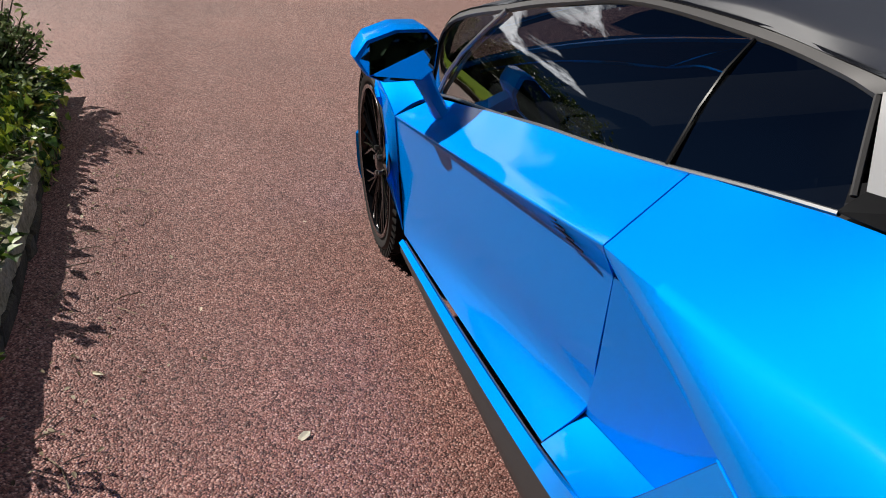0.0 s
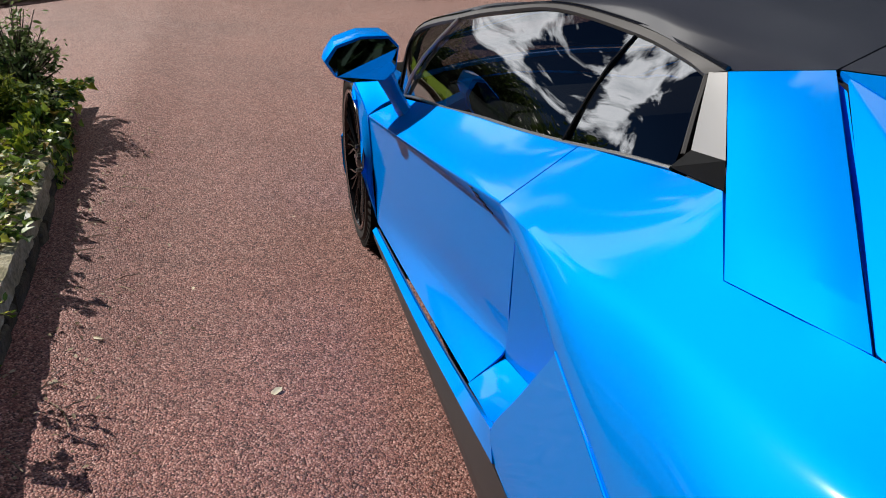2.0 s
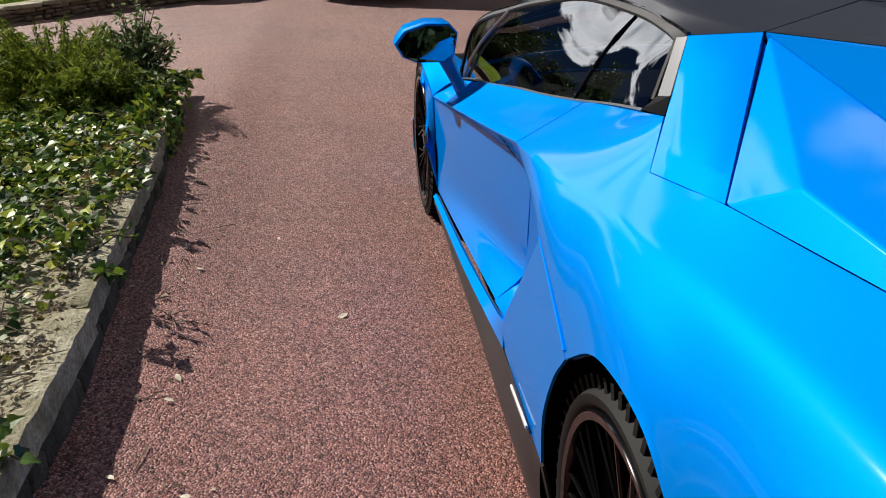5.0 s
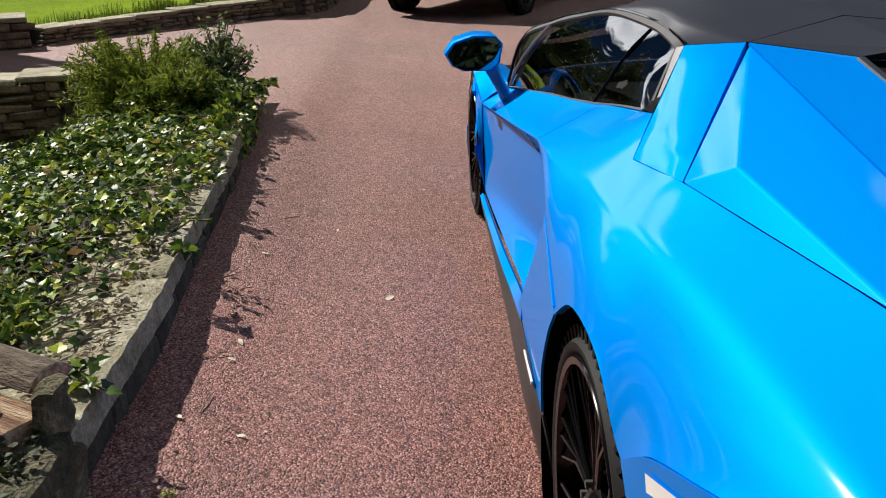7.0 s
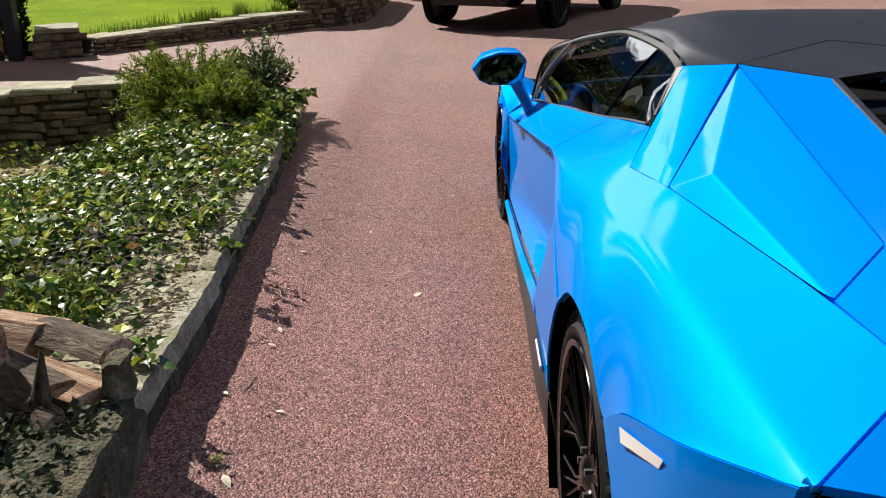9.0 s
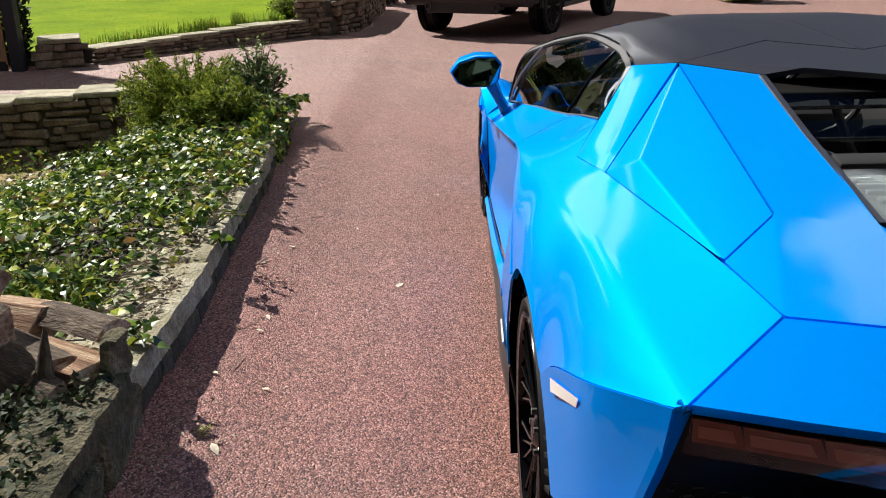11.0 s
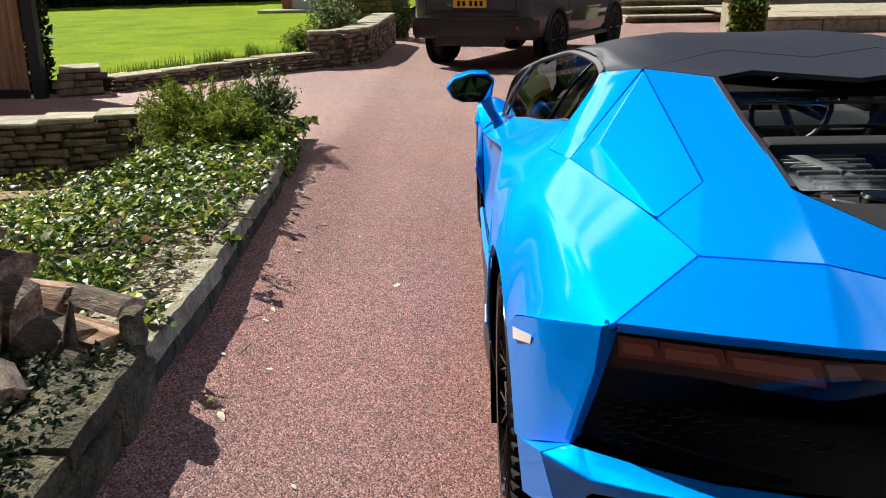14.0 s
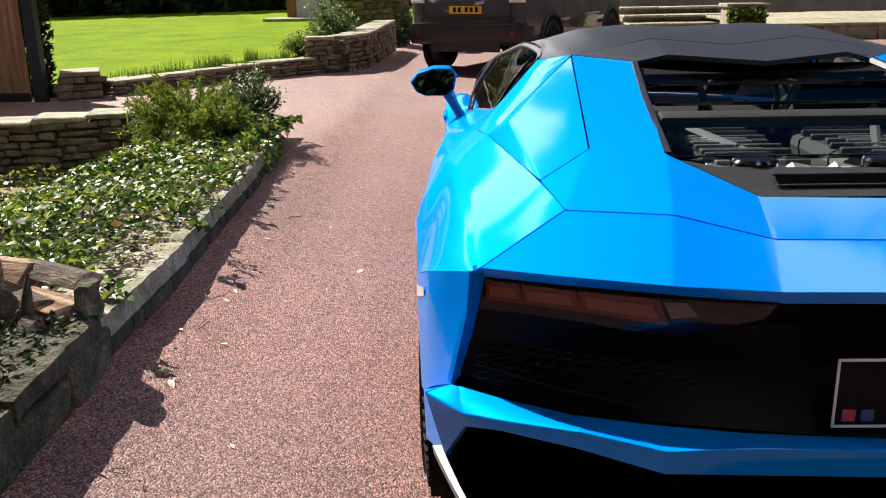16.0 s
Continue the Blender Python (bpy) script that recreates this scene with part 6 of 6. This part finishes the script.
# logs
def log(L, r, seed):
    """A split log lying along x: a barked round side, flat riven faces with ragged fibres, sawn ends.
    The materials are wood, bark and end grain."""
    q = random.Random(seed)
    sweep = q.choice((95, 120, 150, 180))
    k = 7
    prof = [(r * math.cos(radians(sweep * i / (k - 1) - sweep / 2 + 90)), r * math.sin(radians(sweep * i / (k - 1) - sweep / 2 + 90)) - r * 0.45) for i in range(k)]
    low = (q.uniform(-0.15, 0.15) * r, -r * q.uniform(0.45, 0.62) - (0.0 if sweep < 140 else -0.1 * r))
    a, b = Vector(prof[0]), Vector(prof[-1])
    ap = Vector(low)
    prof = [Vector(p) for p in prof] + [b.lerp(ap, 0.33), b.lerp(ap, 0.67), ap, ap.lerp(a, 0.33), ap.lerp(a, 0.67)]
    m = len(prof)
    bm = bmesh.new()
    rings = []
    steps_ = 10
    cut = [q.uniform(-0.3, 0.3), q.uniform(-0.3, 0.3)]
    for s_ in range(steps_ + 1):
        x0 = -L / 2 + L * s_ / steps_
        ring = []
        for i, p in enumerate(prof):
            w = 1 + 0.05 * noise.noise(Vector((x0 * 5 + seed, i * 0.9, 0)))
            rag = 0.05 * r * noise.noise(Vector((x0 * 3 + seed * 2.1, i * 3.7, 4.0))) if i >= k else 0
            x = x0
            if s_ == 0:
                x += p.x * cut[0]
            if s_ == steps_:
                x += p.x * cut[1]
            ring.append(bm.verts.new((x, p.x * w + rag, p.y * w + rag)))
        rings.append(ring)
    for A, B in zip(rings, rings[1:]):
        for i in range(m):
            f = bm.faces.new((A[i], A[(i + 1) % m], B[(i + 1) % m], B[i]))
            f.material_index = 1 if i < k - 1 else 0
    for ring in (rings[0][::-1], rings[-1]):
        bm.faces.new(ring).material_index = 2
    bmesh.ops.recalc_face_normals(bm, faces=bm.faces[:])
    return bm


for i, (x, y, z, rz, ry, L, r, rx) in enumerate((
        (-2.215, 0.44, 0.425, -27, 2, 0.27, 0.075, 0), (-2.20, 0.31, 0.355, -27, 3, 0.24, 0.11, 150), (-2.215, 0.19, 0.40, 60, -78, 0.24, 0.045, 20),
        (-2.235, 0.20, 0.335, -35, 4, 0.16, 0.085, 60), (-2.33, 0.28, 0.36, -30, 6, 0.24, 0.12, 30), (-2.42, 0.50, 0.425, -18, 0, 0.22, 0.10, 200),
        (-2.47, 0.36, 0.41, -35, 4, 0.24, 0.13, 100), (-2.56, 0.45, 0.54, -20, 2, 0.24, 0.12, 0), (-2.33, -0.05, 0.365, -55, 4, 0.20, 0.075, 40),
        (-2.55, 0.27, 0.47, -30, 5, 0.22, 0.09, 250), (-2.60, 0.20, 0.34, -20, 0, 0.30, 0.13, 70), (-2.62, 0.02, 0.36, -25, 0, 0.30, 0.12, 10),
        (-2.48, -0.10, 0.33, -30, 0, 0.28, 0.10, 300), (-2.66, 0.40, 0.42, -15, 0, 0.30, 0.14, 120), (-2.64, 0.48, 0.65, -35, 8, 0.22, 0.08, 40),
        (-2.72, 0.20, 0.52, -20, 0, 0.30, 0.13, 200), (-2.40, 0.12, 0.33, -40, 0, 0.24, 0.09, 170))):
    ob = part("split_log", log(L, r, i + 3), LOGWOOD, None, "split firewood log with weathered grey-brown faces in the pile", smooth=True, sharp=28)
    if i == 2:  # an upright splinter, riven to a point
        for v in ob.data.vertices:
            k = 0.12 + 0.88 * min(1.0, max(0.0, (0.5 - v.co.x / L) * 1.25))
            v.co.y, v.co.z = v.co.y * k, v.co.z * k * 0.6
    ob.data.materials.append(LOGBARK)
    ob.data.materials.append(LOGEND)
    tagged(ob, category="log", group="log pile")
    ob.matrix_world = pose(x, y, z, rx, ry, rz)
pl = []
for _ in range(2800):
    x, y = rnd.uniform(-2.5, -2.06), rnd.uniform(-1.5, 0.28)
    pl.append(((x, y, 0.335 + rnd.random() * 0.05), up_normal(0.6), rnd.uniform(0, math.tau), rnd.uniform(0.014, 0.034)))
tagged(link("ivy_by_logs", leaf_mesh("ivy_by_logs", pl, IVYSHAPE, HEDGELEAF), None), "dark ivy under the log pile", "ivy", kind="stuff")


# trees beyond the bed, mirrored in the windows
def tree(at, h, seed, spread=2.4, k_=1.0):
    q = random.Random(seed)
    e = thing("garden_tree", "leafy garden tree with a spreading uneven crown", "tree", at=at)
    limbs = [tube([(0, 0, -0.2), (0.08, 0.05, h * 0.3), (0.0, 0.15, h * 0.62), (0.1, 0.1, h * 0.9)], 0.15, 8, radii=[0.22, 0.16, 0.09, 0.03])]
    pl_ = []
    for i in range(26):
        z0 = h * q.uniform(0.28, 0.8)
        a = q.uniform(0, math.tau)
        L = spread * q.uniform(0.5, 1.0) * (1.15 - z0 / h)
        tip = Vector((L * math.cos(a), L * math.sin(a), z0 + L * q.uniform(0.1, 0.7)))
        mid = Vector((tip.x * 0.5, tip.y * 0.5, z0 + (tip.z - z0) * 0.7))
        limbs.append(tube([(0, 0.1, z0), mid, tip], 0.04, 5, radii=[0.06, 0.035, 0.012], caps=False))
        for k in range(6):
            c = Vector((0, 0.1, z0)).lerp(tip, q.uniform(0.35, 1.1)) + k_ * Vector((q.gauss(0, 0.22), q.gauss(0, 0.22), q.gauss(0, 0.18)))
            for j in range(34):
                p = c + k_ * Vector((q.gauss(0, 0.17), q.gauss(0, 0.17), q.gauss(0, 0.13)))
                pl_.append((p, Vector((q.gauss(0, 1), q.gauss(0, 1), q.gauss(0.4, 1))), q.uniform(0, math.tau), k_ * q.uniform(0.08, 0.16)))
    part("trunk", merged(*limbs), BARK, e, smooth=True)
    link("crown", leaf_mesh("crown", pl_, OVAL, TREELEAF), None, e)


tree((-9.0, 0.5, 0.2), 7.0, 4)
tree((-10.5, -4.0, 0.2), 8.0, 5, 2.8)
tree((-12.0, 5.0, 0.2), 7.5, 6)
tree((-15.0, 11.0, 0.2), 8.0, 8, 3.0)
tree((-8.0, -8.5, 0.2), 6.5, 9)
for i, (x, y, h) in enumerate(((-27, 36, 11), (-21, 37, 9.5), (-15.5, 35, 8.5), (-10.5, 38, 9.0), (-6.0, 37, 8.0), (-1, 39, 9.0), (5, 40, 10))):
    tree((x, y, 0.2), h, 30 + i, 4.6, 2.5)


# twigs over the bed and the coping
tw = []
for _ in range(90):
    y = rnd.uniform(0.4, 4.2)
    x = kerb_x(y) - 0.075 - abs(rnd.gauss(0, 0.22))
    a, L = rnd.uniform(0, math.tau), rnd.uniform(0.06, 0.26)
    z = max(bed_z(x, y) + rnd.uniform(0.03, 0.10), 0.325)
    d = Vector((math.cos(a), math.sin(a), rnd.gauss(0, 0.12))) * L
    c = Vector((x, y, z))
    tw.append(tube([c - d * 0.5, c + Vector((0, 0, rnd.uniform(0, 0.02))), c + d * 0.5], 0.0025, 4, radii=[0.003, 0.0024, 0.0012], caps=False))
for _ in range(40):
    x, y = -2.03 + abs(rnd.gauss(0, 0.15)), rnd.uniform(-1.2, 3.5)
    a, L = rnd.uniform(0, math.tau), rnd.uniform(0.03, 0.10)
    c, d = Vector((x, y, ground_z(x, y) + 0.004)), Vector((math.cos(a), math.sin(a), 0)) * L
    tw.append(tube([c - d * 0.5, c + Vector((0, 0, 0.004)), c + d * 0.5], 0.002, 4, caps=False))
tagged(part("fallen_twigs", merged(*tw), DRYWOOD), "thin dry twigs over the bed and the kerb", "twigs", kind="stuff")
pl = []
for _ in range(160):
    a, q_ = rnd.uniform(0, math.tau), rnd.random() ** 0.6 * 0.028
    pl.append(((-1.865 + q_ * math.cos(a), 0.336 + q_ * math.sin(a) * 1.2, ground_z(-1.865, 0.336) + 0.003 + rnd.random() * 0.004), up_normal(0.15), rnd.uniform(0, math.tau), rnd.uniform(0.003, 0.008)))
tagged(link("moss_tuft", leaf_mesh("moss_tuft", pl, OVAL, JUNIPER), None), "small yellow-green moss tuft on the drive", "moss")


# hedge behind the lawn and distant woods
def leaf_bank(name, label, p0, p1, depth, h, n, size, mat):
    a, b = Vector((*p0, 0)), Vector((*p1, 0))
    d = (b - a).normalized()
    w = Vector((-d.y, d.x, 0))
    V, F = [], []
    for i in range(n):
        s = rnd.random()
        top = h * (0.72 + 0.28 * noise.noise(Vector((s * (b - a).length * 0.35, 3.3, 0))) + 0.12 * noise.noise(Vector((s * (b - a).length * 1.3, 7.3, 0))))
        p = a.lerp(b, s) + w * rnd.gauss(0, depth * 0.35) + Vector((0, 0, 0.05 + top * rnd.random() ** 0.8))
        nr = Vector((rnd.gauss(0, 1), rnd.gauss(0, 1), rnd.gauss(0.3, 1))).normalized()
        u = nr.orthogonal().normalized() * size * rnd.uniform(0.5, 1.2)
        v = nr.cross(u)
        i0 = len(V)
        V += [p - u, p + v * 0.6, p + u, p - v * 0.6]
        F.append((i0, i0 + 1, i0 + 2, i0 + 3))
    me_ = bpy.data.meshes.new(name)
    me_.from_pydata(V, [], F)
    me_.materials.append(mat)
    tagged(link(name, me_, None), label, "hedge", kind="stuff")


leaf_bank("dark_hedge", "tall dark hedge behind the lawn", (-30, 20), (-1.5, 30.5), 1.0, 3.2, 24000, 0.25, HEDGELEAF)
leaf_bank("gate_hedge", "dark hedge behind the gate post", (-6.5, 8.7), (-5.82, 8.35), 0.12, 2.6, 2600, 0.06, HEDGELEAF)
leaf_bank("distant_woods", "distant dark woodland", (-60, -45), (-55, 60), 6.0, 13.0, 9000, 0.9, HEDGELEAF)
leaf_bank("distant_woods", "distant dark woodland", (-55, 60), (60, 75), 6.0, 11.0, 9000, 0.9, HEDGELEAF)
# added out of view: keeps sky light off the car's tail
leaf_bank("rear_sky_screen", "unseen leafy screen added behind the drive to block sky light", (-12, -7.5), (12, -8.0), 0.8, 6.5, 16000, 0.26, HEDGELEAF)
# also added and never seen, it cuts the open sky on the right
leaf_bank("side_sky_screen", "unseen leafy screen added beside the drive to block sky light", (9, -14), (10, 18), 0.8, 6.0, 12000, 0.26, HEDGELEAF)
leaf_bank("pier_ivy", "ivy draped over the stone pier", (4.3, 15.95), (5.0, 15.95), 0.2, 0.9, 1500, 0.05, IVY)
